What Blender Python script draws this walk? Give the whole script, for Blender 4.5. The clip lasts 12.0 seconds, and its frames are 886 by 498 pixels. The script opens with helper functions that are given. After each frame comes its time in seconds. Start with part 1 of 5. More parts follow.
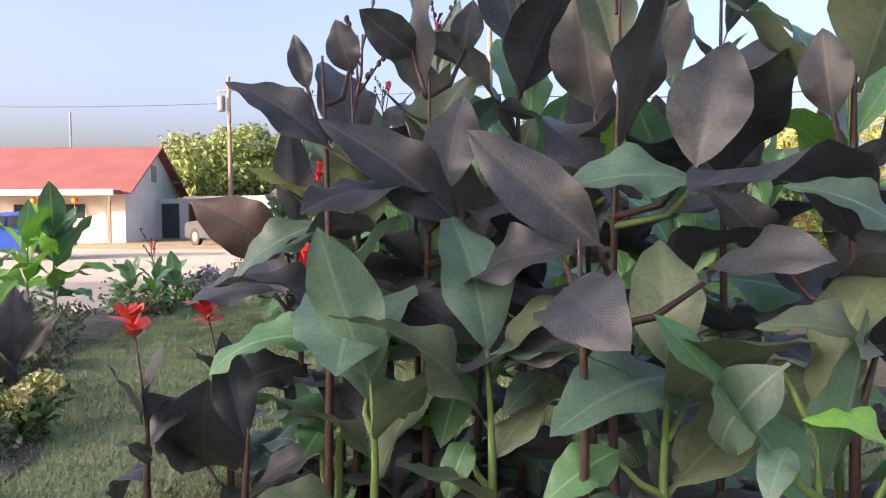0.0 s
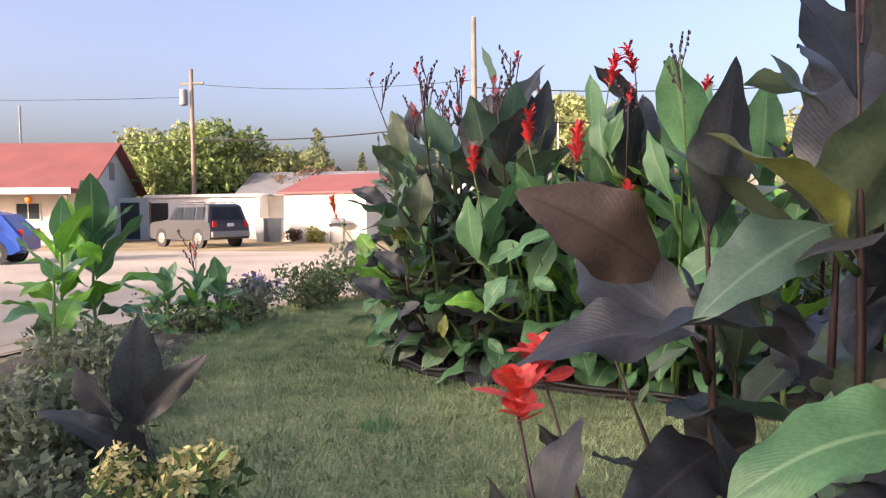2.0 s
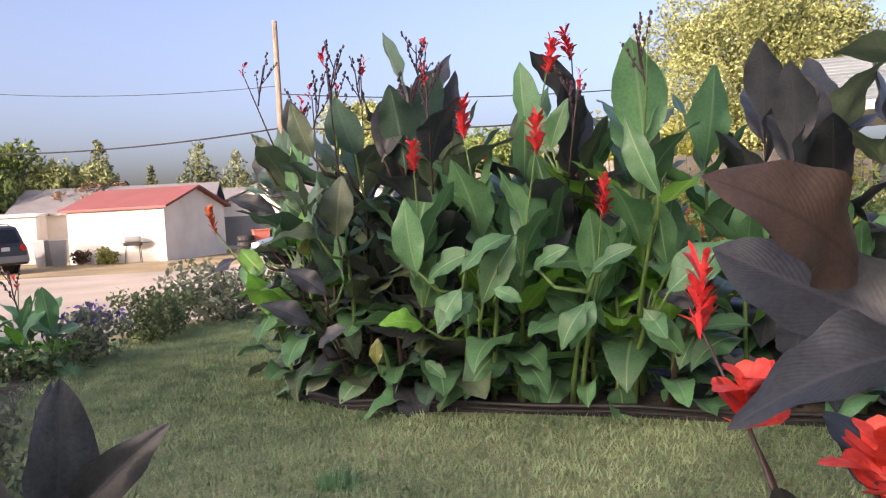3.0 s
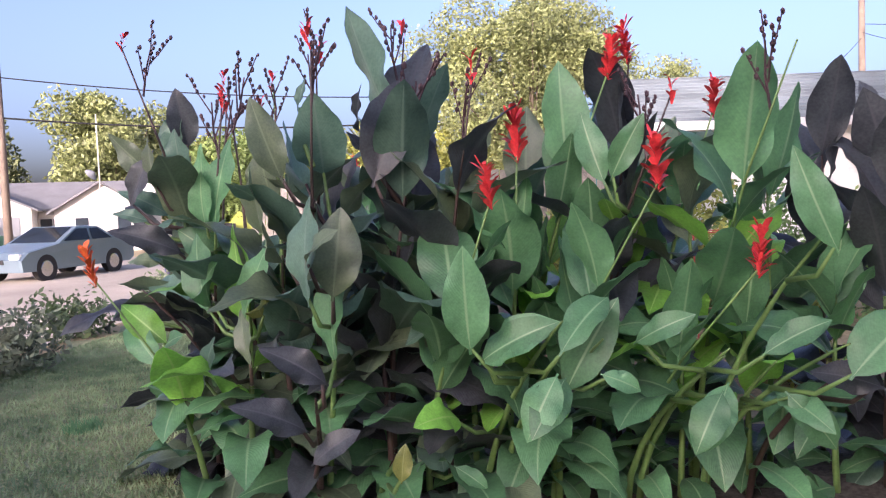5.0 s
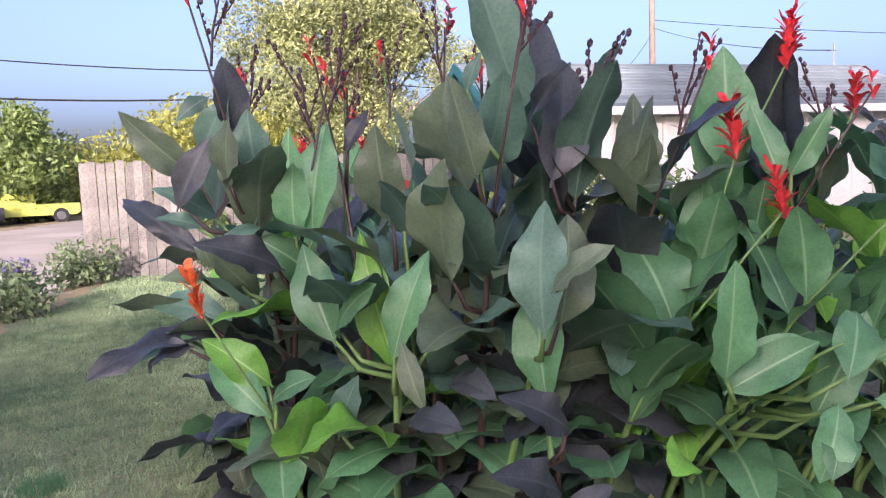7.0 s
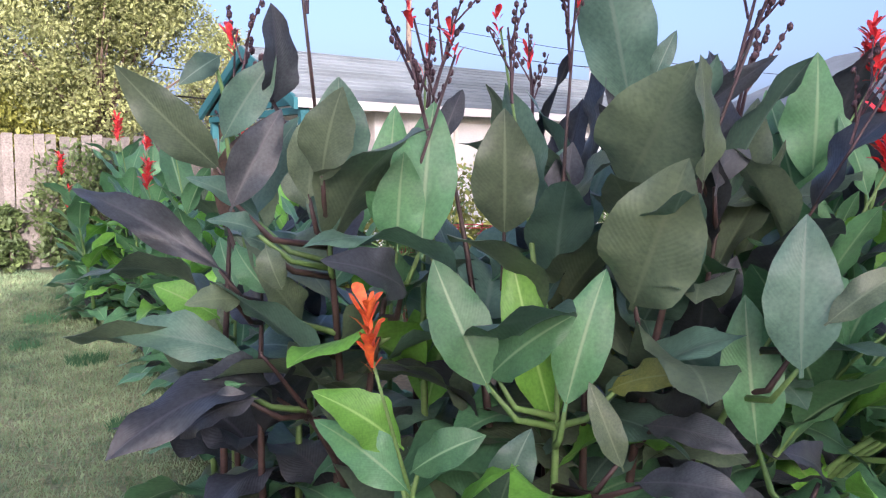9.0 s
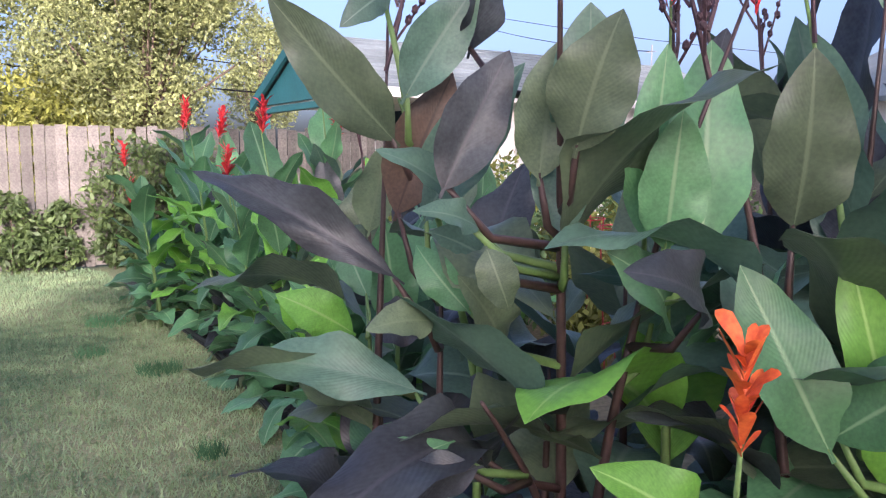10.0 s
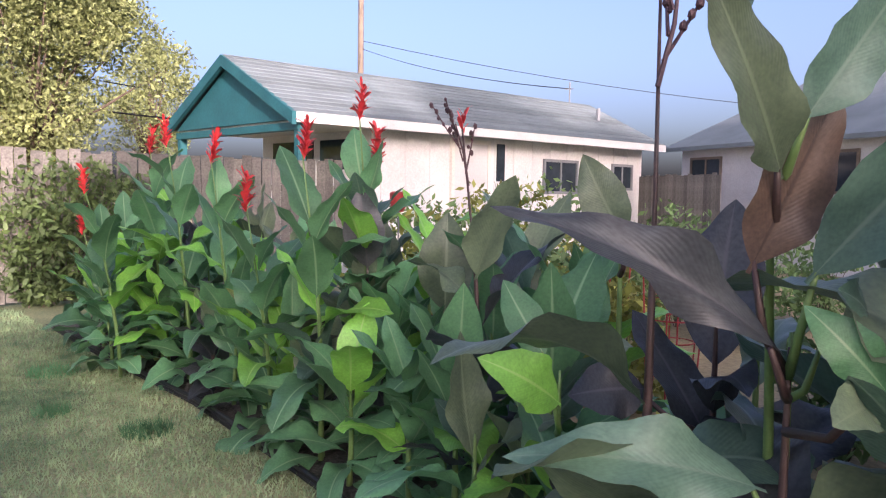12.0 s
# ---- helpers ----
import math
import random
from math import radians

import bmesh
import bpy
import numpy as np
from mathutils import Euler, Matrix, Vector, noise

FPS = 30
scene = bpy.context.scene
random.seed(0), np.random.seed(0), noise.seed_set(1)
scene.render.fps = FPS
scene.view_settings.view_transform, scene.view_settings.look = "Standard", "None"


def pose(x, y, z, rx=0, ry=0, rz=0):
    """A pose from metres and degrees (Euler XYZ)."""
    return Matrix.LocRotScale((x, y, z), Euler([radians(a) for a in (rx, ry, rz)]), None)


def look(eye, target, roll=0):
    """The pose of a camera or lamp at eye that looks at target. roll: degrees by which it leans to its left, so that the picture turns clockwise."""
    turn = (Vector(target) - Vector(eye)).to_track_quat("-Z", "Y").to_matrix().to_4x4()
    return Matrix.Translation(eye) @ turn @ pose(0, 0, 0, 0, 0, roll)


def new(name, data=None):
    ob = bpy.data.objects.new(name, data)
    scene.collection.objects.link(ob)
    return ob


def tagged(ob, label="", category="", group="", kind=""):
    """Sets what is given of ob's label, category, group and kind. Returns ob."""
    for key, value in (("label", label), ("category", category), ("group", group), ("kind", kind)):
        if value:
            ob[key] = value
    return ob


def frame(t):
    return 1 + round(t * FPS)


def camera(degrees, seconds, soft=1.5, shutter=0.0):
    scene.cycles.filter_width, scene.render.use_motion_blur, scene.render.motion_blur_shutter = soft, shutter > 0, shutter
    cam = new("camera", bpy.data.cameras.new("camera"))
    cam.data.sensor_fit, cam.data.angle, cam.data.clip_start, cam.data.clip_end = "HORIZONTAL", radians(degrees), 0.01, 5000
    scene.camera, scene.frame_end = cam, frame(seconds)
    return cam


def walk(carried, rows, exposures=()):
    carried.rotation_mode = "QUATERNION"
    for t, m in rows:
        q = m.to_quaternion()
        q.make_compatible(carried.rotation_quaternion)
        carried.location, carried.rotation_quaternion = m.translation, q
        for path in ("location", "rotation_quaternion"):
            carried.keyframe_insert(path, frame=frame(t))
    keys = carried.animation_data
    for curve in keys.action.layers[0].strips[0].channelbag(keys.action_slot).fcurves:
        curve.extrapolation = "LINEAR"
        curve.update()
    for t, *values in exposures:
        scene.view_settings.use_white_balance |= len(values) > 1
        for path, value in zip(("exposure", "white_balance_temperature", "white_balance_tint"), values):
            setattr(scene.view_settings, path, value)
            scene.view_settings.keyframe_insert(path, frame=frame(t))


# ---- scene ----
cam = camera(58.5, 12.0, soft=1.2)

PATH = [
    (0, (1.685, 1.227, 1.189), (1.085, 3.133, 1.093), -0.4),
    (0.5, (1.266, 1.394, 1.177), (0.677, 3.303, 1.075), -1.0),
    (1, (0.825, 1.599, 1.171), (0.245, 3.51, 1.065), -0.8),
    (1.5, (0.391, 1.781, 1.199), (-0.168, 3.699, 1.096), -0.6),
    (2, (-0.057, 2.001, 1.193), (-0.53, 3.942, 1.091), -0.7),
    (2.5, (-0.525, 2.21, 1.189), (-0.788, 4.19, 1.09), -1.8),
    (2.7, (-0.702, 2.344, 1.187), (-0.834, 4.337, 1.093), -2.3),
    (4.3, (-1.837, 3.454, 1.287), (-1.361, 5.395, 1.194), -3.9),
    (4.5, (-1.947, 3.611, 1.304), (-1.415, 5.535, 1.189), -3.4),
    (5, (-2.146, 4.068, 1.434), (-1.443, 5.937, 1.316), -2.2),
    (5.5, (-2.391, 4.361, 1.53), (-1.476, 6.135, 1.401), -1.3),
    (6, (-2.667, 4.656, 1.555), (-1.637, 6.363, 1.398), -1.0),
    (6.5, (-2.966, 4.991, 1.525), (-1.865, 6.654, 1.376), -0.4),
    (6.7, (-3.088, 5.12, 1.551), (-1.97, 6.769, 1.383), -1.3),
    (8.3, (-3.761, 6.31, 1.608), (-2.157, 7.491, 1.429), -0.4),
    (8.5, (-3.79, 6.46, 1.615), (-2.155, 7.597, 1.432), -0.0),
    (9, (-3.795, 6.758, 1.601), (-2.135, 7.853, 1.39), 0.5),
    (9.5, (-3.63, 7.156, 1.596), (-1.984, 8.267, 1.354), -0.8),
    (10, (-3.509, 7.602, 1.541), (-1.899, 8.767, 1.313), -0.1),
    (10.5, (-3.569, 7.927, 1.515), (-1.93, 9.058, 1.328), -0.2),
    (11, (-3.528, 8.33, 1.489), (-1.828, 9.373, 1.34), 0.1),
    (11.5, (-3.558, 8.578, 1.498), (-1.822, 9.56, 1.353), 0.9),
    (12, (-3.638, 8.719, 1.537), (-1.864, 9.631, 1.391), 0.9),
]
walk(cam, [(t, look(eye, target, roll)) for t, eye, target, roll in PATH], exposures=[(0, 2.05, 6850, 24), (2.7, 1.70, 6900, 25), (4.3, 1.65, 6100, 31), (6.7, 1.60, 5850, 31), (8.3, 1.60, 5750, 27), (10, 1.56, 5750, 27), (12, 1.46, 6050, 29)])

# ---- light ----
SUN_ELEVATION, SUN_AZIMUTH = 14.0, 222.0   # degrees; azimuth clockwise from +y: low in the south-west
world = bpy.data.worlds.new("sky")
scene.world = world
world.use_nodes = True
wn = world.node_tree.nodes
sky = wn.new("ShaderNodeTexSky")
sky.sky_type, sky.sun_disc = "NISHITA", False
sky.sun_elevation, sky.sun_rotation = radians(SUN_ELEVATION), radians(SUN_AZIMUTH)
sky.air_density, sky.dust_density, sky.ozone_density = 0.62, 6.2, 1.2
wn["Background"].inputs["Strength"].default_value = 0.15
world.node_tree.links.new(sky.outputs["Color"], wn["Background"].inputs["Color"])
sun_dir = Vector((math.sin(radians(SUN_AZIMUTH)) * math.cos(radians(SUN_ELEVATION)),
                  math.cos(radians(SUN_AZIMUTH)) * math.cos(radians(SUN_ELEVATION)), math.sin(radians(SUN_ELEVATION))))
sun = new("sun", bpy.data.lights.new("sun", "SUN"))
sun.data.energy, sun.data.angle, sun.data.color = 2.7, radians(0.6), (1.0, 0.86, 0.72)
sun.matrix_world = look(sun_dir * 40, (0, 0, 0))


# ---- materials ----
def material(name, color, rough=0.6, spread=0.25, scale=6.0, fine=60.0, bump=0.25, metal=0.0, random_hue=0.0, tint=None, spec=0.5, vec="Object"):
    """Two scales of mottling and a fine relief over a base colour."""
    m = bpy.data.materials.new(name)
    m.use_nodes = True
    n, l = m.node_tree.nodes, m.node_tree.links
    b = n["Principled BSDF"]
    b.inputs["Roughness"].default_value, b.inputs["Metallic"].default_value = rough, metal
    b.inputs["Specular IOR Level"].default_value = spec
    co = n.new("ShaderNodeTexCoord")
    big, small = n.new("ShaderNodeTexNoise"), n.new("ShaderNodeTexNoise")
    big.inputs["Scale"].default_value, big.inputs["Detail"].default_value = scale, 4
    small.inputs["Scale"].default_value, small.inputs["Detail"].default_value = fine, 5
    for t in (big, small):
        l.new(co.outputs[vec], t.inputs["Vector"])
    ramp = n.new("ShaderNodeMix")
    ramp.data_type = "RGBA"
    lo = [c * (1 - spread) for c in color]
    hi = [min(1, c * (1 + spread)) for c in (tint or color)]
    ramp.inputs["A"].default_value, ramp.inputs["B"].default_value = (*lo, 1), (*hi, 1)
    add = n.new("ShaderNodeMath")
    add.operation = "MULTIPLY_ADD"
    add.inputs[1].default_value = 0.45
    l.new(small.outputs["Fac"], add.inputs[0])
    half = n.new("ShaderNodeMath")
    half.operation = "MULTIPLY"
    half.inputs[1].default_value = 0.55
    l.new(big.outputs["Fac"], half.inputs[0])
    l.new(half.outputs[0], add.inputs[2])
    st = n.new("ShaderNodeMapRange")
    st.inputs["From Min"].default_value, st.inputs["From Max"].default_value = 0.35, 0.65
    l.new(add.outputs[0], st.inputs["Value"])
    l.new(st.outputs["Result"], ramp.inputs["Factor"])
    out = ramp.outputs["Result"]
    if random_hue:
        info = n.new("ShaderNodeObjectInfo")
        hsv = n.new("ShaderNodeHueSaturation")
        mr = n.new("ShaderNodeMapRange")
        mr.inputs["To Min"].default_value, mr.inputs["To Max"].default_value = 1 - random_hue, 1 + random_hue
        l.new(info.outputs["Random"], mr.inputs["Value"])
        l.new(mr.outputs["Result"], hsv.inputs["Value"])
        l.new(out, hsv.inputs["Color"])
        out = hsv.outputs["Color"]
    l.new(out, b.inputs["Base Color"])
    if bump:
        bp = n.new("ShaderNodeBump")
        bp.inputs["Strength"].default_value, bp.inputs["Distance"].default_value = bump, 0.01
        l.new(small.outputs["Fac"], bp.inputs["Height"])
        l.new(bp.outputs["Normal"], b.inputs["Normal"])
    return m


def leaf_material(name, color, rib, tint, rough=0.4):
    """A broad leaf: pale midrib, ribbed side veins, mottling, a little light through the blade."""
    m = material(name, color, rough, 0.15, 3.0, 40.0, 0.0, random_hue=0.28, tint=tint, spec=0.5)
    n, l = m.node_tree.nodes, m.node_tree.links
    b = n["Principled BSDF"]
    old = b.inputs["Base Color"].links[0].from_socket
    uv = n.new("ShaderNodeUVMap")
    sep = n.new("ShaderNodeSeparateXYZ")
    l.new(uv.outputs["UV"], sep.inputs[0])
    off = n.new("ShaderNodeMath")
    off.operation = "SUBTRACT"
    off.inputs[1].default_value = 0.5
    l.new(sep.outputs["X"], off.inputs[0])
    ab = n.new("ShaderNodeMath")
    ab.operation = "ABSOLUTE"
    l.new(off.outputs[0], ab.inputs[0])
    line = n.new("ShaderNodeMapRange")
    line.inputs["From Min"].default_value, line.inputs["From Max"].default_value = 0.012, 0.04
    line.inputs["To Min"].default_value, line.inputs["To Max"].default_value = 0.75, 0.0
    l.new(ab.outputs[0], line.inputs["Value"])
    mix = n.new("ShaderNodeMix")
    mix.data_type = "RGBA"
    mix.inputs["B"].default_value = (*rib, 1)
    l.new(line.outputs["Result"], mix.inputs["Factor"])
    l.new(old, mix.inputs["A"])
    l.new(mix.outputs["Result"], b.inputs["Base Color"])
    # side veins sweep outwards and forwards
    v = n.new("ShaderNodeMath")
    v.operation = "MULTIPLY_ADD"
    v.inputs[1].default_value = -0.55
    l.new(ab.outputs[0], v.inputs[0])
    l.new(sep.outputs["Y"], v.inputs[2])
    sn = n.new("ShaderNodeMath")
    sn.operation = "MULTIPLY"
    sn.inputs[1].default_value = 190.0
    l.new(v.outputs[0], sn.inputs[0])
    sw = n.new("ShaderNodeMath")
    sw.operation = "SINE"
    l.new(sn.outputs[0], sw.inputs[0])
    bp = n.new("ShaderNodeBump")
    bp.inputs["Strength"].default_value, bp.inputs["Distance"].default_value = 0.09, 0.004
    l.new(sw.outputs[0], bp.inputs["Height"])
    l.new(bp.outputs["Normal"], b.inputs["Normal"])
    tr = n.new("ShaderNodeBsdfTranslucent")
    l.new(mix.outputs["Result"], tr.inputs["Color"])
    ms = n.new("ShaderNodeMixShader")
    ms.inputs["Fac"].default_value = 0.22
    l.new(b.outputs[0], ms.inputs[1])
    l.new(tr.outputs[0], ms.inputs[2])
    l.new(ms.outputs[0], n["Material Output"].inputs["Surface"])
    return m


LEAF = {
    "green": leaf_material("canna leaf green", (0.098, 0.240, 0.112), (0.30, 0.46, 0.25), (0.120, 0.285, 0.125)),
    "bright": leaf_material("canna leaf young", (0.182, 0.442, 0.065), (0.390, 0.624, 0.182), (0.221, 0.520, 0.078)),
    "olive": leaf_material("canna leaf olive", (0.112, 0.160, 0.098), (0.21, 0.27, 0.16), (0.148, 0.200, 0.112)),
    "dark": leaf_material("canna leaf bronze", (0.044, 0.046, 0.054), (0.10, 0.10, 0.11), (0.070, 0.082, 0.084)),
    "teal": leaf_material("canna leaf blue-green", (0.092, 0.178, 0.130), (0.21, 0.31, 0.23), (0.120, 0.215, 0.150)),
    "brown": leaf_material("canna leaf brown", (0.115, 0.080, 0.062), (0.065, 0.046, 0.039), (0.165, 0.110, 0.078)),
    "yellow": leaf_material("canna leaf yellowing", (0.20, 0.25, 0.065), (0.33, 0.38, 0.15), (0.28, 0.29, 0.075)),
}
STEM = {
    "green": material("canna stem green", (0.14, 0.24, 0.07), 0.5, 0.2, 8, 60, 0.1),
    "dark": material("canna stem bronze", (0.06, 0.035, 0.03), 0.5, 0.3, 8, 60, 0.1),
}
M_RED = material("canna petal red", (0.74, 0.035, 0.045), 0.5, 0.2, 20, 90, 0.1, random_hue=0.2, tint=(0.85, 0.07, 0.07))
M_ORANGE = material("canna petal orange", (0.72, 0.055, 0.02), 0.5, 0.2, 20, 90, 0.1, random_hue=0.15, tint=(0.85, 0.2, 0.04))
M_SCARLET = material("canna petal scarlet", (0.75, 0.035, 0.03), 0.5, 0.2, 20, 90, 0.1, random_hue=0.15, tint=(0.85, 0.1, 0.06))
M_POD = material("seed pod", (0.07, 0.035, 0.04), 0.6, 0.3, 30, 90, 0.2)
M_GRASS = material("grass blades", (0.130, 0.265, 0.120), 0.6, 0.5, 0.6, 5.0, 0.0, random_hue=0.0, tint=(0.235, 0.305, 0.15))
M_LAWN = material("lawn soil and thatch", (0.13, 0.21, 0.09), 0.9, 0.35, 0.6, 40, 0.6, tint=(0.27, 0.26, 0.14))
M_DRY = material("dry verge", (0.25, 0.19, 0.10), 0.95, 0.35, 0.35, 30, 0.6, tint=(0.32, 0.25, 0.13))
M_ROAD = material("worn asphalt", (0.37, 0.32, 0.255), 0.9, 0.2, 0.3, 50, 0.4, tint=(0.44, 0.385, 0.31))
M_SOIL = material("bed soil", (0.045, 0.039, 0.034), 0.95, 0.5, 4, 40, 1.0, tint=(0.10, 0.088, 0.075))
M_EDGE = material("black plastic edging", (0.012, 0.012, 0.013), 0.5, 0.3, 6, 60, 0.2)
M_WHITE = material("white painted siding", (0.64, 0.63, 0.61), 0.7, 0.1, 1.0, 30, 0.2, tint=(0.71, 0.70, 0.68))
M_CREAM = material("cream painted block", (0.66, 0.63, 0.57), 0.75, 0.1, 1.0, 30, 0.2, tint=(0.73, 0.70, 0.64))
M_TEAL = material("teal painted board", (0.018, 0.115, 0.13), 0.6, 0.2, 2, 30, 0.2)
M_TRIM = material("white trim", (0.62, 0.61, 0.59), 0.6, 0.1, 2, 30, 0.1)
M_REDROOF = material("red metal roof", (0.21, 0.068, 0.066), 0.8, 0.15, 0.8, 20, 0.1)
M_GREYROOF = material("weathered grey shingle", (0.165, 0.195, 0.20), 0.9, 0.2, 1.2, 60, 0.4, random_hue=0.18)
M_DARKROOF = material("grey shingle roof", (0.17, 0.17, 0.175), 0.9, 0.2, 1.2, 60, 0.4)
M_FENCE = material("weathered fence board", (0.115, 0.108, 0.092), 0.9, 0.35, 2.0, 40, 0.5, random_hue=0.28, tint=(0.175, 0.16, 0.14))
M_POLE = material("utility pole wood", (0.19, 0.15, 0.115), 0.9, 0.3, 2.0, 50, 0.5)
M_BLACK = material("black rubber", (0.015, 0.015, 0.015), 0.7, 0.2, 5, 50, 0.2)
M_GLASS = material("dark window glass", (0.03, 0.04, 0.05), 0.06, 0.2, 2, 10, 0.0)
M_CHROME = material("bright metal", (0.55, 0.55, 0.55), 0.25, 0.1, 4, 30, 0.0, metal=1.0)
M_BARK = material("tree bark", (0.12, 0.09, 0.065), 0.95, 0.35, 3, 30, 0.7)
M_PLASTIC_GREY = material("grey plastic", (0.20, 0.21, 0.22), 0.5, 0.1, 3, 40, 0.1)


def foliage(name, a, b):
    m = material(name, a, 0.6, 0.3, 0.6, 3.0, 0.0, tint=b)
    n, l = m.node_tree.nodes, m.node_tree.links
    p = n["Principled BSDF"]
    old = p.inputs["Base Color"].links[0].from_socket
    geo = n.new("ShaderNodeNewGeometry")
    hsv = n.new("ShaderNodeHueSaturation")
    mr = n.new("ShaderNodeMapRange")
    mr.inputs["To Min"].default_value, mr.inputs["To Max"].default_value = 0.6, 1.4
    l.new(geo.outputs["Random Per Island"], mr.inputs["Value"])
    l.new(mr.outputs["Result"], hsv.inputs["Value"])
    l.new(old, hsv.inputs["Color"])
    l.new(hsv.outputs["Color"], p.inputs["Base Color"])
    tr = n.new("ShaderNodeBsdfTranslucent")
    l.new(hsv.outputs["Color"], tr.inputs["Color"])
    ms = n.new("ShaderNodeMixShader")
    ms.inputs["Fac"].default_value = 0.25
    l.new(p.outputs[0], ms.inputs[1])
    l.new(tr.outputs[0], ms.inputs[2])
    l.new(ms.outputs[0], n["Material Output"].inputs["Surface"])
    return m


F_OLIVE = foliage("foliage olive", (0.16, 0.20, 0.075), (0.28, 0.31, 0.12))
F_YELLOW = foliage("foliage yellow-green", (0.18, 0.21, 0.04), (0.28, 0.29, 0.06))
F_GREEN = foliage("foliage green", (0.10, 0.16, 0.045), (0.17, 0.23, 0.06))
F_CONIFER = foliage("conifer needles", (0.09, 0.12, 0.055), (0.15, 0.17, 0.07))
F_RED = foliage("foliage reddish", (0.10, 0.06, 0.03), (0.15, 0.09, 0.05))
F_TOMATO = foliage("tomato foliage", (0.11, 0.20, 0.06), (0.17, 0.27, 0.09))
F_VINE = foliage("vine foliage", (0.07, 0.12, 0.04), (0.12, 0.17, 0.05))
F_GREY = foliage("grey-green foliage", (0.17, 0.215, 0.14), (0.25, 0.28, 0.18))
F_BORDER = foliage("border foliage", (0.09, 0.15, 0.06), (0.15, 0.20, 0.09))


# ---- mesh helpers ----
def link_bm(name, bm, mat, parent=None, smooth=False):
    me = bpy.data.meshes.new(name)
    bm.to_mesh(me)
    bm.free()
    if mat:
        me.materials.append(mat)
    if smooth:
        for p in me.polygons:
            p.use_smooth = True
    ob = new(name, me)
    if parent:
        ob.parent = parent
    return ob


def part(name, bm, mat, parent, label="", smooth=False):
    ob = link_bm(name, bm, mat, parent, smooth)
    return tagged(ob, label) if label else ob


def mesh_py(name, verts, faces, mat, smooth=False):
    me = bpy.data.meshes.new(name)
    me.from_pydata(verts, [], faces)
    me.materials.append(mat)
    if smooth:
        me.polygons.foreach_set("use_smooth", [True] * len(me.polygons))
    me.update()
    return me


def thing(name, x=0.0, y=0.0, z=0.0, rz=0.0, label="", category="", group="", kind=""):
    e = new(name)
    e.empty_display_size = 0.1
    e.matrix_basis = pose(x, y, z, 0, 0, rz)
    return tagged(e, label, category, group, kind)


def box(bm, lo, hi, bevel=0.0):
    c = [(a + b) / 2 for a, b in zip(lo, hi)]
    s = [abs(b - a) for a, b in zip(lo, hi)]
    g = bmesh.ops.create_cube(bm, size=1, matrix=Matrix.Translation(c) @ Matrix.Diagonal((*s, 1)))
    if bevel:
        ed = list({e for v in g["verts"] for e in v.link_edges})
        bmesh.ops.bevel(bm, geom=ed, offset=bevel, segments=2, affect="EDGES", profile=0.6)
    return bm


def boxed(lo, hi, bevel=0.0):
    return box(bmesh.new(), lo, hi, bevel)


def tube(bm, pts, radii, sides=8, cap=True):
    """A tapered tube along points."""
    rings = []
    pts = [Vector(p) for p in pts]
    for i, p in enumerate(pts):
        d = (pts[min(i + 1, len(pts) - 1)] - pts[max(i - 1, 0)]).normalized()
        side = d.cross(Vector((0.3, 0.9, 0.1)))
        if side.length < 0.05:
            side = d.cross(Vector((1, 0, 0)))
        side.normalize()
        up = side.cross(d)
        r = radii[i] if isinstance(radii, (list, tuple)) else radii
        rings.append([bm.verts.new(p + (side * math.cos(a) + up * math.sin(a)) * r)
                      for a in [2 * math.pi * k / sides for k in range(sides)]])
    for a, b in zip(rings, rings[1:]):
        for k in range(sides):
            bm.faces.new((a[k], a[(k + 1) % sides], b[(k + 1) % sides], b[k]))
    if cap:
        bm.faces.new(rings[0][::-1])
        bm.faces.new(rings[-1])
    return bm


def extrude_poly(bm, poly, axis, a, b):
    """A prism: a polygon in the two other axes, from a to b along axis 0, 1 or 2."""
    def at(p, w):
        q = list(p)
        q.insert(axis, w)
        return bm.verts.new(q)
    lo, hi = [at(p, a) for p in poly], [at(p, b) for p in poly]
    bm.faces.new(lo)
    bm.faces.new(hi[::-1])
    n = len(poly)
    for i in range(n):
        bm.faces.new((lo[i], hi[i], hi[(i + 1) % n], lo[(i + 1) % n]))
    bmesh.ops.recalc_face_normals(bm, faces=bm.faces[:])
    return bm


# ---- ground ----
ROAD_Z = -0.25


def outside(x, y):
    """Metres past the edge of the yard, towards the streets."""
    west = -4.9 - x if y < 10 else -99
    north = (x + 4.9) * -0.877 + (y - 10) * 0.48
    if y < 10:
        north = min(north, west)
    return max(west, north)


def ground_z(x, y):
    s = min(max((outside(x, y) - 0.2) / 1.6, 0), 1)
    return ROAD_Z * s * s * (3 - 2 * s)


def sheet(name, x0, x1, y0, y1, step, mat, lift=0.0, keep=None):
    xs = np.arange(x0, x1 + step / 2, step)
    ys = np.arange(y0, y1 + step / 2, step)
    verts = [(x, y, ground_z(x, y) + lift) for y in ys for x in xs]
    w = len(xs)
    faces = []
    for j in range(len(ys) - 1):
        for i in range(w - 1):
            if keep is None or keep(xs[i] + step / 2, ys[j] + step / 2):
                faces.append((j * w + i, j * w + i + 1, (j + 1) * w + i + 1, (j + 1) * w + i))
    return new(name, mesh_py(name, verts, faces, mat, True))


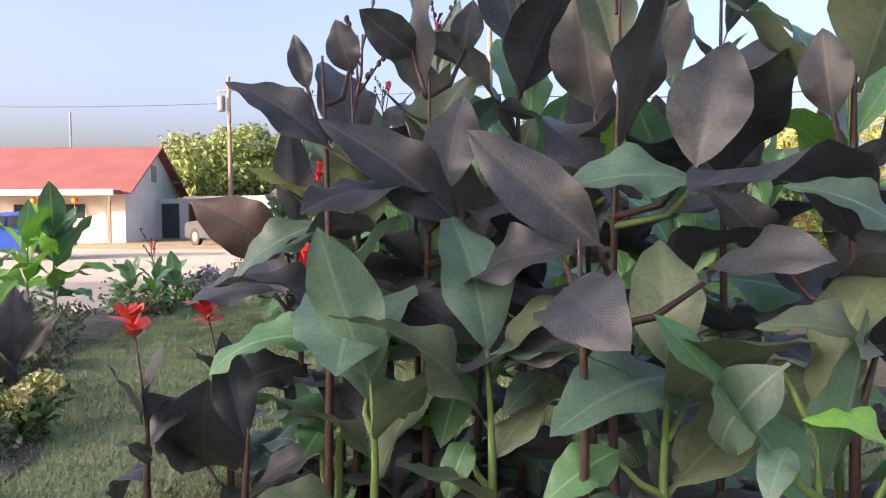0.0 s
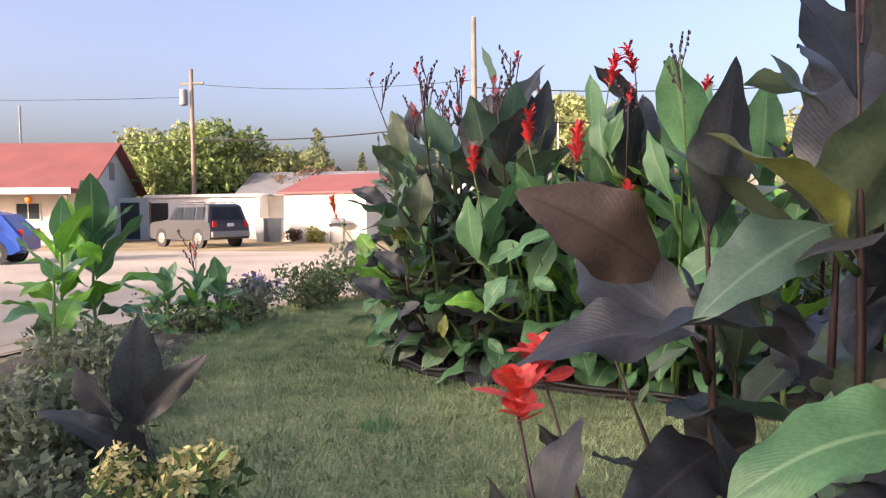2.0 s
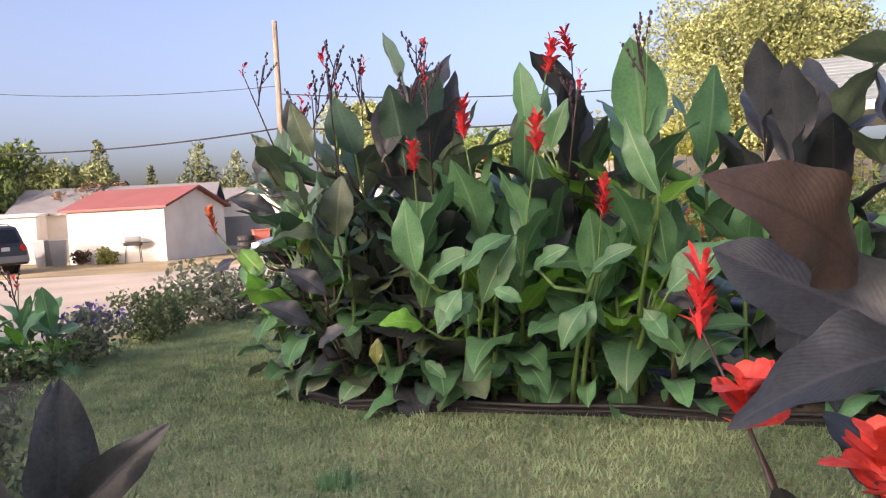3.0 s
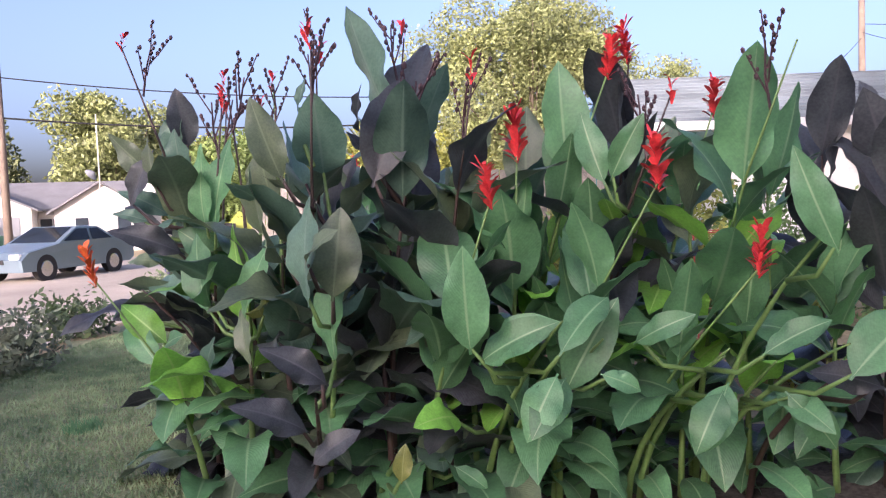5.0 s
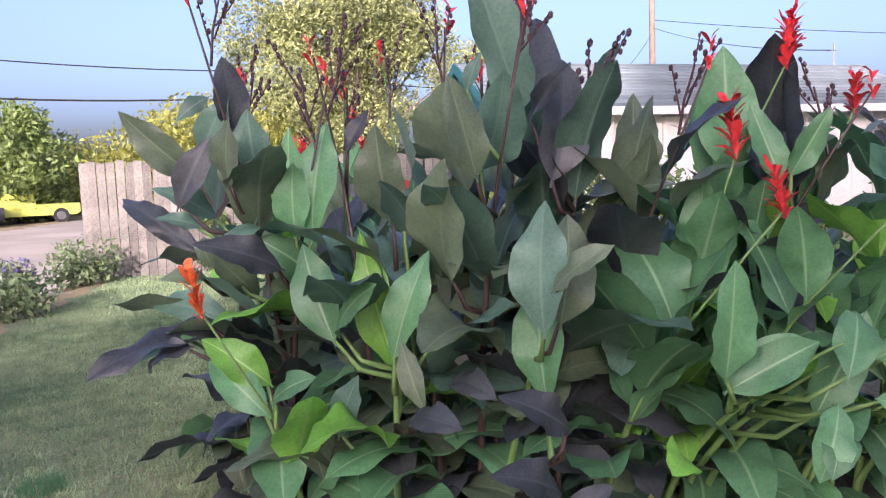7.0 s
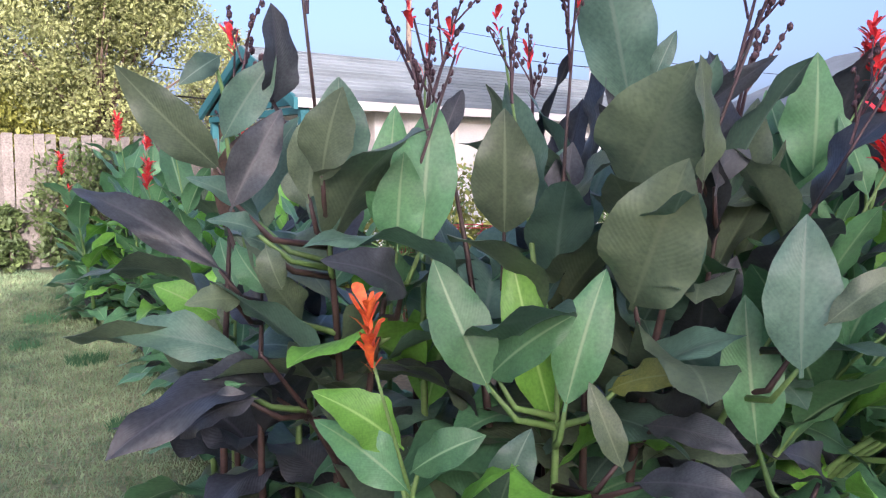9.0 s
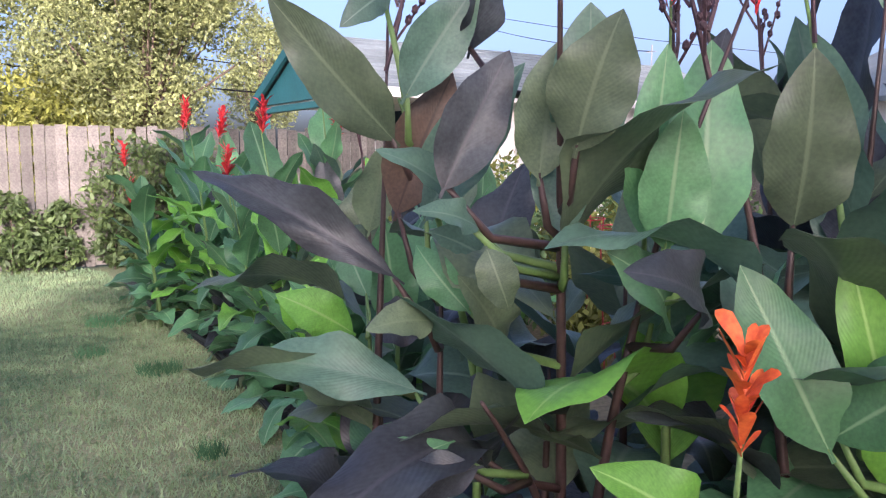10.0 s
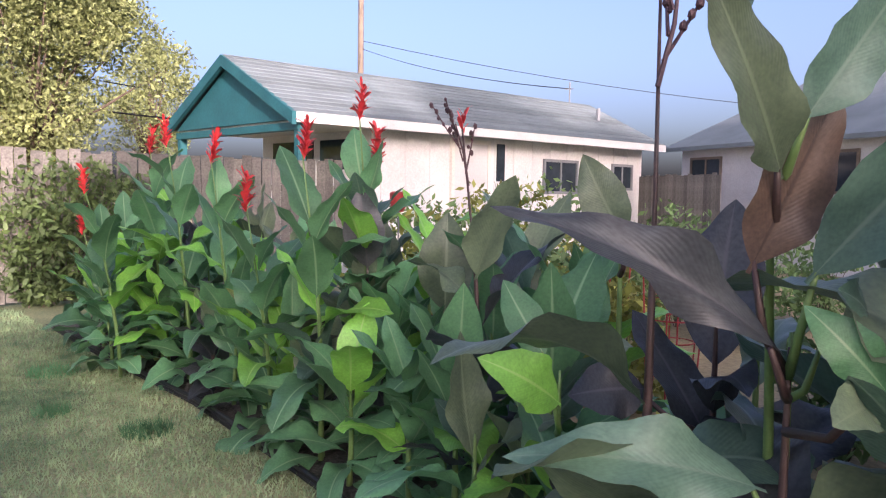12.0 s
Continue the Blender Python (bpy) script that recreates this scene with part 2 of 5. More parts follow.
def build_ground():
    # one sheet to the horizon, finer near the yard
    xs = [-900, -300, -120, -60, -40, -30, -22] + [-16 + 0.5 * i for i in range(53)] + [14, 20, 30, 60, 120, 300, 900]
    ys = [-900, -300, -100, -40, -15, -6] + [-2 + 0.5 * i for i in range(51)] + [26, 32, 40, 60, 120, 300, 900]
    verts = [(x, y, ground_z(x, y)) for y in ys for x in xs]
    w = len(xs)
    faces = [(j * w + i, j * w + i + 1, (j + 1) * w + i + 1, (j + 1) * w + i) for j in range(len(ys) - 1) for i in range(w - 1)]
    g = new("ground", mesh_py("ground", verts, faces, M_DRY, True))
    tagged(g, "dry tan earth and short dead grass verge", "ground", kind="structure")
    lawn = sheet("lawn", -5.5, 12.5, -4, 21, 0.5, M_LAWN, 0.006, lambda x, y: outside(x, y) < 0.0)
    tagged(lawn, "mown green lawn with dry straw-coloured patches", "lawn", kind="structure")

    def is_road(x, y):
        return outside(x, y) > 0.7 and y < 27.5 + max(0, (x + 9) * 1.6) and x < 30
    road = sheet("road", -60, 30, -30, 75, 0.75, M_ROAD, 0.004, is_road)
    tagged(road, "pale worn asphalt street at the corner of the yard", "road", kind="structure")


build_ground()


# ---- canna plants ----
def leaf_mesh(name, mat, bend, fold, wave, seed):
    """A paddle leaf of length 1 along +y, upper side +z: short stalk, broad blade, drip tip."""
    rnd = random.Random(seed)
    rows, cols = 18, 8
    verts, faces, uvs = [], [], []
    ph = rnd.uniform(0, 6)
    skew = rnd.uniform(-0.12, 0.12)
    for j in range(rows + 1):
        v = j / rows
        s = max(0.0, (v - 0.07) / 0.93)
        w = 0.20 * (math.sin(math.pi * s ** 0.88) ** 0.78 * (1 - 0.2 * s ** 5) if 0 < s < 1 else 0) + 0.012 * (1 - v) + 0.001
        a = bend * v
        cy = math.sin(a) / bend if abs(bend) > 1e-3 else v
        cz = -(1 - math.cos(a)) / bend if abs(bend) > 1e-3 else 0
        cx = skew * v * v
        for i in range(cols + 1):
            u = i / cols * 2 - 1
            lift = abs(u) * w * math.tan(fold) * 0.6 - 0.3 * fold * u * u * w
            ripple = wave * (0.26 * math.sin(v * 8 + ph + (2.1 if u > 0 else 0)) + 0.12 * math.sin(v * 21 + ph * 2 + u)) * abs(u) ** 1.6 * w
            z = lift + ripple
            n = Vector((0, math.sin(a), math.cos(a)))
            ragged = 1 + 0.02 * wave * math.sin(v * 31 + ph * 3) * abs(u)
            p = Vector((cx + u * w * ragged, cy, cz)) + n * z
            verts.append(p)
            uvs.append((i / cols, v))
    c = cols + 1
    for j in range(rows):
        for i in range(cols):
            faces.append((j * c + i, j * c + i + 1, (j + 1) * c + i + 1, (j + 1) * c + i))
    me = mesh_py(name, verts, faces, mat, True)
    layer = me.uv_layers.new(name="UVMap")
    for loop in me.loops:
        layer.data[loop.index].uv = uvs[loop.vertex_index]
    return me


SHAPES = [(0.3, 0.5, 0.9), (0.85, 0.42, 1.1), (1.45, 0.4, 1.3), (0.5, 0.7, 1.0), (1.95, 0.35, 1.1), (-0.25, 0.55, 0.9), (1.1, 0.25, 1.5)]
LEAF_MESH = {(k, i): leaf_mesh("leaf", m, b, f, w, 11 * i + 5) for k, m in LEAF.items() for i, (b, f, w) in enumerate(SHAPES)}


def petal_mesh(name, mat, seed, count, height, spread, size):
    """A head of narrow, upturned canna petals round a short axis."""
    rnd = random.Random(seed)
    bm = bmesh.new()
    for k in range(count):
        a = k * 2.4 + rnd.uniform(-0.4, 0.4)
        z = height * k / count
        d = Vector((math.cos(a), math.sin(a), 0))
        side = Vector((-d.y, d.x, 0))
        ln = size * rnd.uniform(0.7, 1.25)
        up = rnd.uniform(0.5, 1.5)
        wid = ln * (rnd.uniform(0.11, 0.19) if spread < 0.9 else rnd.uniform(0.28, 0.44))
        curl = rnd.uniform(-0.5, 0.6)
        prev = None
        for j, (f, ww) in enumerate(((0, 0.25), (0.35, 0.8), (0.7, 1.0), (0.9, 0.6), (1.0, 0.08))):
            c = Vector((0, 0, z)) + d * (ln * f * spread * (1 + curl * f * 0.5)) + Vector((0, 0, ln * f * up * (1 - 0.35 * f * (1 + curl))))
            tw = side * wid * ww + Vector((0, 0, wid * ww * 0.3 * math.sin(k)))
            row = [bm.verts.new(c - tw), bm.verts.new(c + d * wid * 0.25 * ww), bm.verts.new(c + tw)]
            if prev:
                bm.faces.new((prev[0], prev[1], row[1], row[0]))
                bm.faces.new((prev[1], prev[2], row[2], row[1]))
            prev = row
    me = bpy.data.meshes.new(name)
    bm.to_mesh(me)
    bm.free()
    me.materials.append(mat)
    for p in me.polygons:
        p.use_smooth = True
    return me


FLOWER = {
    "red": [petal_mesh("flower_head", M_RED, s, 44, 0.17, 0.62, 0.07) for s in (1, 2, 3)],
    "pink": [petal_mesh("flower_head", M_RED, s, 8, 0.10, 0.5, 0.06) for s in (4, 5)],
    "orange": [petal_mesh("flower_head", M_ORANGE, s, 26, 0.16, 0.5, 0.065) for s in (6, 7)],
    "scarlet": [petal_mesh("flower_head", M_SCARLET, s, 17, 0.10, 0.95, 0.066) for s in (8, 9)],
}


def stalk_mesh(seed):
    """A spent flower stalk: forked, with round pods along it."""
    rnd = random.Random(seed)
    bm = bmesh.new()
    tube(bm, [(0, 0, 0), (0.01, 0, 0.15), (0, 0.01, 0.3)], [0.007, 0.006, 0.004], 5)
    ends = []
    for k in range(4):
        a = k * 1.7 + rnd.uniform(-.4, .4)
        z0 = 0.06 + 0.06 * k
        e = Vector((math.cos(a) * 0.09, math.sin(a) * 0.09, z0 + rnd.uniform(0.14, 0.24)))
        tube(bm, [(0, 0, z0), e * 0.55 + Vector((0, 0, z0 * 0.4)), e], [0.005, 0.004, 0.003], 4)
        ends.append((Vector((0, 0, z0)), e))
    for a, b in ends:
        for j in range(5):
            p = a.lerp(b, 0.4 + 0.14 * j) + Vector((rnd.uniform(-.012, .012), rnd.uniform(-.012, .012), 0.006))
            bmesh.ops.create_icosphere(bm, subdivisions=1, radius=rnd.uniform(0.007, 0.012), matrix=Matrix.Translation(p) @ Matrix.Diagonal((1, 1, 1.5, 1)))
    me = bpy.data.meshes.new("pod_stalk")
    bm.to_mesh(me)
    bm.free()
    me.materials.append(M_POD)
    return me


STALKS = [stalk_mesh(s) for s in range(6)]
PALETTE = {
    "green": (["green"], ["green", "green", "bright"], ["green"]),
    "lime": (["green"], ["bright", "green"], ["bright", "green"]),
    "dark": (["dark", "dark", "teal"], ["dark"], ["dark", "dark", "dark", "olive"]),
    "teal": (["olive", "green", "dark", "teal"], ["teal", "olive"], ["teal", "olive", "teal", "dark"]),
    "mixed": (["dark", "green", "olive"], ["teal", "green", "olive"], ["olive", "teal"]),
}
WORDS = {
    "green": "tall canna with broad green leaves", "lime": "canna with fresh bright green leaves",
    "dark": "tall canna with dark bronze-purple leaves", "teal": "canna with blue-green and bronze leaves",
    "mixed": "canna with olive, green and bronze leaves",
}
BLOOM = {"red": " and a red flower head", "pink": " and a fading red flower spike", "orange": " and an orange-red flower spike",
         "scarlet": " and open scarlet flowers", "pods": " and a spent seed stalk", "both": " and a red-tipped seed stalk", None: ""}


PLANTS = []


def into_bed(x, y):
    """The nearest rooting place within the edging, for a stalk that leans out over it."""
    if 5.5 < y < 7.7 and -1.6 < x < 3.2:
        y = max(y, float(np.interp(x, [p[0] for p in FRONT], [p[1] for p in FRONT])) + 0.18)
    if y > 7.0 and x < -0.5:
        x = max(x, float(np.interp(y, [7.3, 7.66, 8.05, 8.45, 9.85, 11.3], [-1.45, -1.78, -1.93, -1.86, -1.10, -0.3])) + 0.16)
    return x, y


def hero(base, tip, kind, shape, face, wide=1.0):
    """One large leaf given by its foot, its tip and the way its upper side faces; it joins the nearest stem by its stalk."""
    base, tip, face = Vector(base), Vector(tip), Vector(face)

    def gap(p):
        f = min(max((base.z - 0.12) / p[2], 0.02), 0.95)
        return (p[0].location.xy + p[1](f).xy - base.xy).length if p[2] > 0.8 * base.z else 9.0
    plant = min(PLANTS, key=gap)
    if gap(plant) > 0.38:
        words = {"bright": "lime", "olive": "mixed", "yellow": "lime", "brown": "dark"}.get(kind, kind)
        fx, fy, top = base.x + 0.04, base.y + 0.03, base.z + 0.12
        gx, gy = into_bed(fx, fy)
        canna(gx, gy, top, words, 5, None, 0, lean=(fx - gx, fy - gy))
        plant = PLANTS[-1]
    plant, stem_at, h = plant
    bend = SHAPES[shape][0]
    y = tip - base
    chord = math.hypot(math.sin(bend), 1 - math.cos(bend)) / abs(bend)
    size = y.length / chord
    y.normalize()
    x = y.cross(face)
    if x.length < 0.1:
        x = y.cross(Vector((0.3, -0.5, 0.8)))
    x.normalize()
    z = x.cross(y)
    rot = Matrix((x, y, z)).transposed().to_4x4()
    tilt = math.atan2(1 - math.cos(bend), math.sin(bend))
    ob = new("leaf", LEAF_MESH[kind, shape])
    ob.parent = plant
    m = Matrix.Translation(base) @ rot @ Matrix.Rotation(tilt, 4, "X") @ Matrix.Diagonal((size * wide * 1.06, size, size, 1))
    ob.matrix_basis = Matrix.Translation(plant.location).inverted() @ m
    local = base - plant.location
    f = min(max((local.z - 0.12) / h, 0.02), 0.95)
    foot = stem_at(f)
    knee = foot.lerp(local, 0.6) - Vector((0, 0, 0.04))
    part("leaf_stalk", tube(bmesh.new(), [foot, knee, local + y * 0.03], [0.012, 0.010, 0.006], 6), STEM["dark" if kind in ("dark", "brown", "olive") else "green"], plant, smooth=True)
    return ob


def canna(x, y, h, kind, seed, bloom=None, n=8, size=0.42, lean=(0.0, 0.0), group="canna bed", low=0.06, bloom_h=0.4, az=None, z0=0.0, upright=1.0, head=None, top_leaf=0.96):
    """A stalk with leaves up its length; head: where its flower or seed stalk stands in the world."""
    if head:
        h = head[2] - bloom_h
        k = (1 + bloom_h / h) ** 2
        lean = ((head[0] - x) / k, (head[1] - y) / k)
    rnd = random.Random(seed)
    plant = thing("canna_plant", x, y, z0, label=WORDS[kind] + BLOOM[bloom] + "", category="canna", group=group)
    lx, ly = lean

    def stem_at(f):
        return Vector((lx * f * f, ly * f * f, h * f))
    has = bloom is not None
    n = round(n * 1.35) if n > 4 else n
    top = 1.0 + (bloom_h / h if has else 0)
    bm = bmesh.new()
    tube(bm, [stem_at(f) + Vector((0.01 * math.sin(5 * f + seed), 0, 0)) for f in (0, .2, .4, .6, .8, .95, top)], [.017, .016, .014, .012, .009, .006, .004], 7)
    part("stem", bm, STEM["dark" if kind in ("dark", "teal") else "green"], plant, smooth=True)
    a0 = rnd.uniform(0, 6.28) if az is None else az
    for i in range(n):
        f = low + (top_leaf - low) * (i + rnd.uniform(-.25, .25)) / max(1, n - 1)
        f = min(max(f, 0.06), top_leaf + 0.01)
        a = a0 + i * 2.55 + rnd.uniform(-.45, .45)
        pal = PALETTE[kind][0 if f < .4 else 1 if f < .72 else 2]
        k = rnd.choice(pal)
        if rnd.random() < 0.004:
            k = "yellow"
        el = radians((20 + 54 * f ** 1.1 * upright) + rnd.uniform(-12, 12))
        sh = rnd.choice((1, 2, 4, 6, 2, 1) if f < .45 else (0, 1, 3, 6, 2) if f < .75 else (0, 3, 5, 0, 1))
        sz = 1.26 * size * rnd.uniform(.8, 1.15) * (1.05 - .35 * abs(f - .55))
        base = stem_at(f)
        m = Matrix.Translation(base) @ Matrix.Rotation(a, 4, "Z") @ Matrix.Rotation(el, 4, "X") @ Matrix.Rotation(rnd.uniform(-.45, .45), 4, "Y") @ Matrix.Diagonal((sz * rnd.uniform(0.82, 1.16), sz, sz, 1))
        ob = new("leaf", LEAF_MESH[k, sh])
        ob.parent = plant
        ob.matrix_basis = m
    if has:
        p = stem_at(top)
        kinds = {"pods": [], "both": ["pink"]}.get(bloom, [bloom])
        for kk in kinds:
            fl = new("flower_head", rnd.choice(FLOWER[kk]))
            fl.parent = plant
            fl.matrix_basis = Matrix.Translation(p - Vector((0, 0, 0.03))) @ pose(0, 0, 0, rnd.uniform(-12, 12), rnd.uniform(-12, 12), rnd.uniform(0, 360)) @ Matrix.Scale(rnd.uniform(.9, 1.2), 4)
        if bloom in ("pods", "both", "pink"):
            st = new("pod_stalk", rnd.choice(STALKS))
            st.parent = plant
            st.matrix_basis = Matrix.Translation(stem_at(1.0 + 0.4 * (top - 1))) @ pose(0, 0, 0, rnd.uniform(-14, 14), rnd.uniform(-14, 14), rnd.uniform(0, 360)) @ Matrix.Scale(rnd.uniform(.8, 1.1), 4)
    PLANTS.append((plant, stem_at, h))
    return plant


def along(poly, s, d):
    """The point s metres along a line, d metres to its left."""
    for a, b in zip(poly, poly[1:]):
        a, b = Vector(a), Vector(b)
        ln = (b - a).length
        if s <= ln or b == Vector(poly[-1]):
            t = (b - a).normalized()
            p = a + t * s
            return p.x - t.y * d, p.y + t.x * d
        s -= ln


FRONT = [(-1.39, 7.33), (-0.79, 7.16), (0.0, 6.88), (0.74, 6.57), (1.5, 6.22), (3.2, 5.4)]
SIDE = [(-1.94, 8.15), (-1.15, 9.75), (-0.30, 11.3), (0.45, 12.8), (1.3, 14.9), (2.0, 16.5)]

# front of the long bed, stalks that carry the flower heads: foot, head, kind, bloom
for fx, fy, head, kind, bloom, n, size in (
    (-1.00, 7.19, (-0.99, 6.63, 1.43), "green", "red", 11, .44), (-0.44, 7.38, (-0.21, 7.08, 1.97), "green", "red", 11, .46),
    (0.27, 7.34, (0.35, 7.08, 1.80), "green", "red", 10, .46), (-0.00, 6.99, (-0.11, 6.30, 1.15), "green", "red", 9, .42),
    (-0.57, 7.22, (-0.71, 6.98, 1.61), "green", "red", 10, .44), (-0.43, 7.07, (-0.38, 6.50, 1.47), "green", "red", 11, .44),
    (0.29, 6.97, (0.18, 6.39, 1.99), "green", "pods", 11, .48), (-1.43, 7.63, (-1.49, 7.23, 2.09), "teal", "both", 7, .52),
    (-1.08, 7.73, (-0.90, 7.84, 2.25), "teal", "both", 10, .52), (-1.65, 7.93, (-1.72, 8.25, 2.06), "teal", "pink", 7, .52),
    (-1.54, 7.80, (-1.52, 8.05, 2.04), "olive2", "both", 7, .50), (-1.76, 8.50, (-2.20, 8.29, 2.26), "teal", "both", 7, .52),
    (-0.87, 7.51, (-0.92, 6.95, 1.92), "dark", "pink", 9, .48), (-0.13, 7.28, (-0.09, 6.80, 1.83), "dark", "pink", 10, .48),
    (-1.13, 7.53, (-1.00, 7.39, 1.89), "teal", "pods", 9, .50), (0.03, 7.45, (-0.07, 7.14, 2.05), "dark", "red", 9, .48),
    (-1.38, 7.92, (-1.32, 7.87, 2.15), "teal", "both", 7, .52), (-0.87, 8.17, (-0.79, 8.32, 2.03), "dark", "pink", 9, .48),
):
    fy += 0.2 if fy < 7.45 else 0.0
    canna(fx, fy, 1, kind.replace("olive2", "mixed"), int(fx * 100 + fy * 37), bloom, n, size, group="front row of cannas", head=head, top_leaf=0.7 if fx < -1.3 else 0.96)
# leafy stalks between them: s along the edging, d into the bed
for s, d, h, kind, n, size in (
    (-0.02, 0.30, 1.35, "teal", 11, .46), (0.18, 0.14, 0.95, "dark", 11, .44), (0.30, 0.45, 1.55, "teal", 11, .50), (0.45, 0.12, 0.8, "dark", 10, .40),
    (-0.15, 0.55, 1.5, "teal", 11, .50), (0.58, 0.30, 1.35, "mixed", 11, .46), (0.85, 0.35, 1.0, "green", 10, .42), (0.95, 0.08, 0.75, "green", 9, .36),
    (1.15, 0.30, 1.15, "green", 11, .42), (1.35, 0.55, 1.5, "green", 10, .46), (1.50, 0.12, 0.85, "green", 10, .38), (1.62, 0.45, 1.45, "mixed", 10, .46),
    (1.80, 0.15, 0.95, "green", 11, .40), (2.00, 0.45, 1.45, "green", 11, .46), (2.20, 0.15, 0.95, "green", 10, .40), (2.30, 0.60, 1.65, "dark", 11, .48),
    (2.45, 0.25, 1.45, "dark", 11, .48), (2.65, 0.50, 1.6, "dark", 11, .48), (2.75, 0.12, 0.9, "green", 10, .38), (2.95, 0.35, 1.5, "dark", 11, .46),
    (3.20, 0.20, 1.2, "green", 11, .42), (3.40, 0.55, 1.6, "teal", 10, .48), (3.65, 0.25, 1.3, "green", 10, .42), (4.0, 0.40, 1.5, "dark", 10, .46),
    (4.4, 0.30, 1.4, "green", 10, .42), (0.35, 0.85, 1.6, "teal", 9, .5), (0.9, 0.75, 1.45, "mixed", 9, .48), (1.5, 0.85, 1.5, "mixed", 9, .46),
):
    px, py = along(FRONT, s, max(d, 0.2))
    canna(px, py, h, kind, int(s * 100 + d * 37 + h * 10), None, n, size, group="front row of cannas")

# corner stalks
for fx, fy, head, h, kind, bloom, n, size in (
    (-1.84, 8.82, None, 1.22, "dark", None, 5, .46), (-1.73, 7.72, None, 1.15, "green", None, 5, .40), (-1.56, 7.70, None, 1.22, "teal", None, 7, .46),
    (-1.59, 8.28, (-1.54, 8.33, 1.93), 1, "green", "pink", 7, .46), (-1.75, 9.13, (-1.63, 9.16, 2.04), 1, "teal", "both", 5, .48), (-1.50, 8.03, None, 1.22, "dark", None, 7, .46),
    (-1.84, 8.42, (-1.76, 8.06, 1.93), 1, "teal", "pink", 5, .48), (-1.38, 9.48, None, 1.00, "lime", None, 7, .38), (-1.02, 9.63, None, 1.05, "green", None, 7, .38),
    (-1.93, 8.04, (-2.36, 7.90, 1.14), 1, "green", "orange", 5, .38), (-1.74, 8.55, None, 1.00, "dark", None, 5, .42), (-1.64, 8.83, None, 1.22, "olive", None, 7, .48),
    (-1.31, 8.52, None, 1.22, "teal", None, 7, .50), (-1.32, 9.04, None, 1.22, "dark", None, 7, .46), (-1.63, 9.20, None, 0.75, "dark", None, 7, .42),
    (-0.97, 8.49, None, 1.22, "teal", None, 7, .48), (-0.88, 8.97, None, 1.22, "mixed", None, 7, .44), (-1.20, 9.84, None, 0.70, "mixed", None, 7, .38),
    (-0.70, 10.03, (-0.65, 10.17, 1.80), 1, "dark", "pink", 7, .42),
):
    canna(fx, fy, h, kind.replace("olive", "mixed"), int(fx * 100 + fy * 37) + 300, bloom, n, size, group="corner clump of cannas", head=head, top_leaf=0.62 if fx < -1.35 else 0.85)

# the side that runs back to the fence
for fx, fy, head, kind in (
    (0.79, 13.15, (0.59, 13.17, 1.85), "green"), (0.71, 12.67, (0.51, 12.67, 1.73), "green"), (-0.11, 11.27, (-0.27, 11.28, 1.72), "green"), (0.27, 11.21, (0.18, 11.23, 1.96), "green"),
    (0.38, 11.44, (0.26, 11.16, 1.70), "mixed"), (0.08, 11.79, (-0.11, 11.81, 1.43), "green"), (0.91, 14.16, (0.82, 14.38, 1.16), "green"), (0.72, 13.84, (0.51, 13.96, 1.50), "green"),
    (1.12, 13.80, (1.00, 13.79, 1.83), "green"),
):
    canna(fx, fy, 1, kind, int(fx * 100 + fy * 37) + 800, "red", 10, .42, group="side row of cannas", head=head, bloom_h=.35)
rnd = random.Random(8)
for i in range(44):
    s = 1.9 + i * 0.145
    d = -(0.18, 0.48, 0.80)[i % 3] + rnd.uniform(-.06, .06)
    px, py = along(SIDE, s, d)
    kind = rnd.choice(("green", "green", "green", "mixed", "lime", "dark"))
    canna(px, py, (0.65, 0.95, 1.15)[i % 3] * rnd.uniform(.85, 1.15), kind, 700 + i, None, 10, rnd.uniform(.36, .43), group="side row of cannas", upright=1.0)

# the dark bed by the start of the walk
for x, y, h, kind, bloom, n, size in (
    (0.13, 4.16, 1.15, "dark", None, 2, .45), (0.53, 3.70, 0.85, "mixed", None, 3, .40), (0.45, 4.03, 1.45, "dark", "pods", 6, .50),
    (0.84, 3.74, 1.65, "dark", "both", 6, .52), (1.09, 4.05, 1.80, "dark", "pods", 8, .54), (1.47, 3.62, 1.65, "dark", "pink", 6, .54),
    (0.63, 4.49, 1.65, "teal", "both", 8, .50), (1.03, 4.63, 1.75, "green", "pods", 9, .46), (1.78, 4.02, 1.80, "dark", "pods", 9, .54),
    (1.61, 4.68, 1.75, "green", "red", 9, .46), (2.09, 3.50, 1.7, "dark", "red", 9, .52), (2.18, 4.19, 1.75, "green", "pods", 9, .48),
    (2.50, 3.70, 1.7, "dark", None, 9, .5), (0.76, 3.43, 0.70, "mixed", None, 6, .40), (1.15, 3.34, 0.80, "mixed", None, 6, .42),
    (1.63, 3.28, 0.8, "mixed", None, 6, .42), (1.95, 3.01, 0.75, "mixed", None, 6, .40), (0.23, 3.58, 0.45, "dark", None, 3, .32), (1.36, 3.93, 1.3, "dark", None, 9, .5),
    (0.94, 4.04, 1.2, "dark", None, 9, .5),
):
    canna(x, y, h, kind, int(x * 100 + y * 10) + 900, bloom, n, size, group="dark canna bed", bloom_h=0.28)
# fuller left end of that bed
for x, y, h, kind, n, size in ((0.42, 4.12, 1.25, "dark", 8, .46), (0.58, 4.38, 1.45, "dark", 8, .46), (0.22, 4.40, 0.75, "dark", 7, .36), (0.38, 3.88, 0.55, "mixed", 6, .34), (0.75, 4.15, 1.0, "green", 8, .42)):
    canna(x, y, h, kind, int(x * 100 + y * 10) + 950, None, n, size, group="dark canna bed")
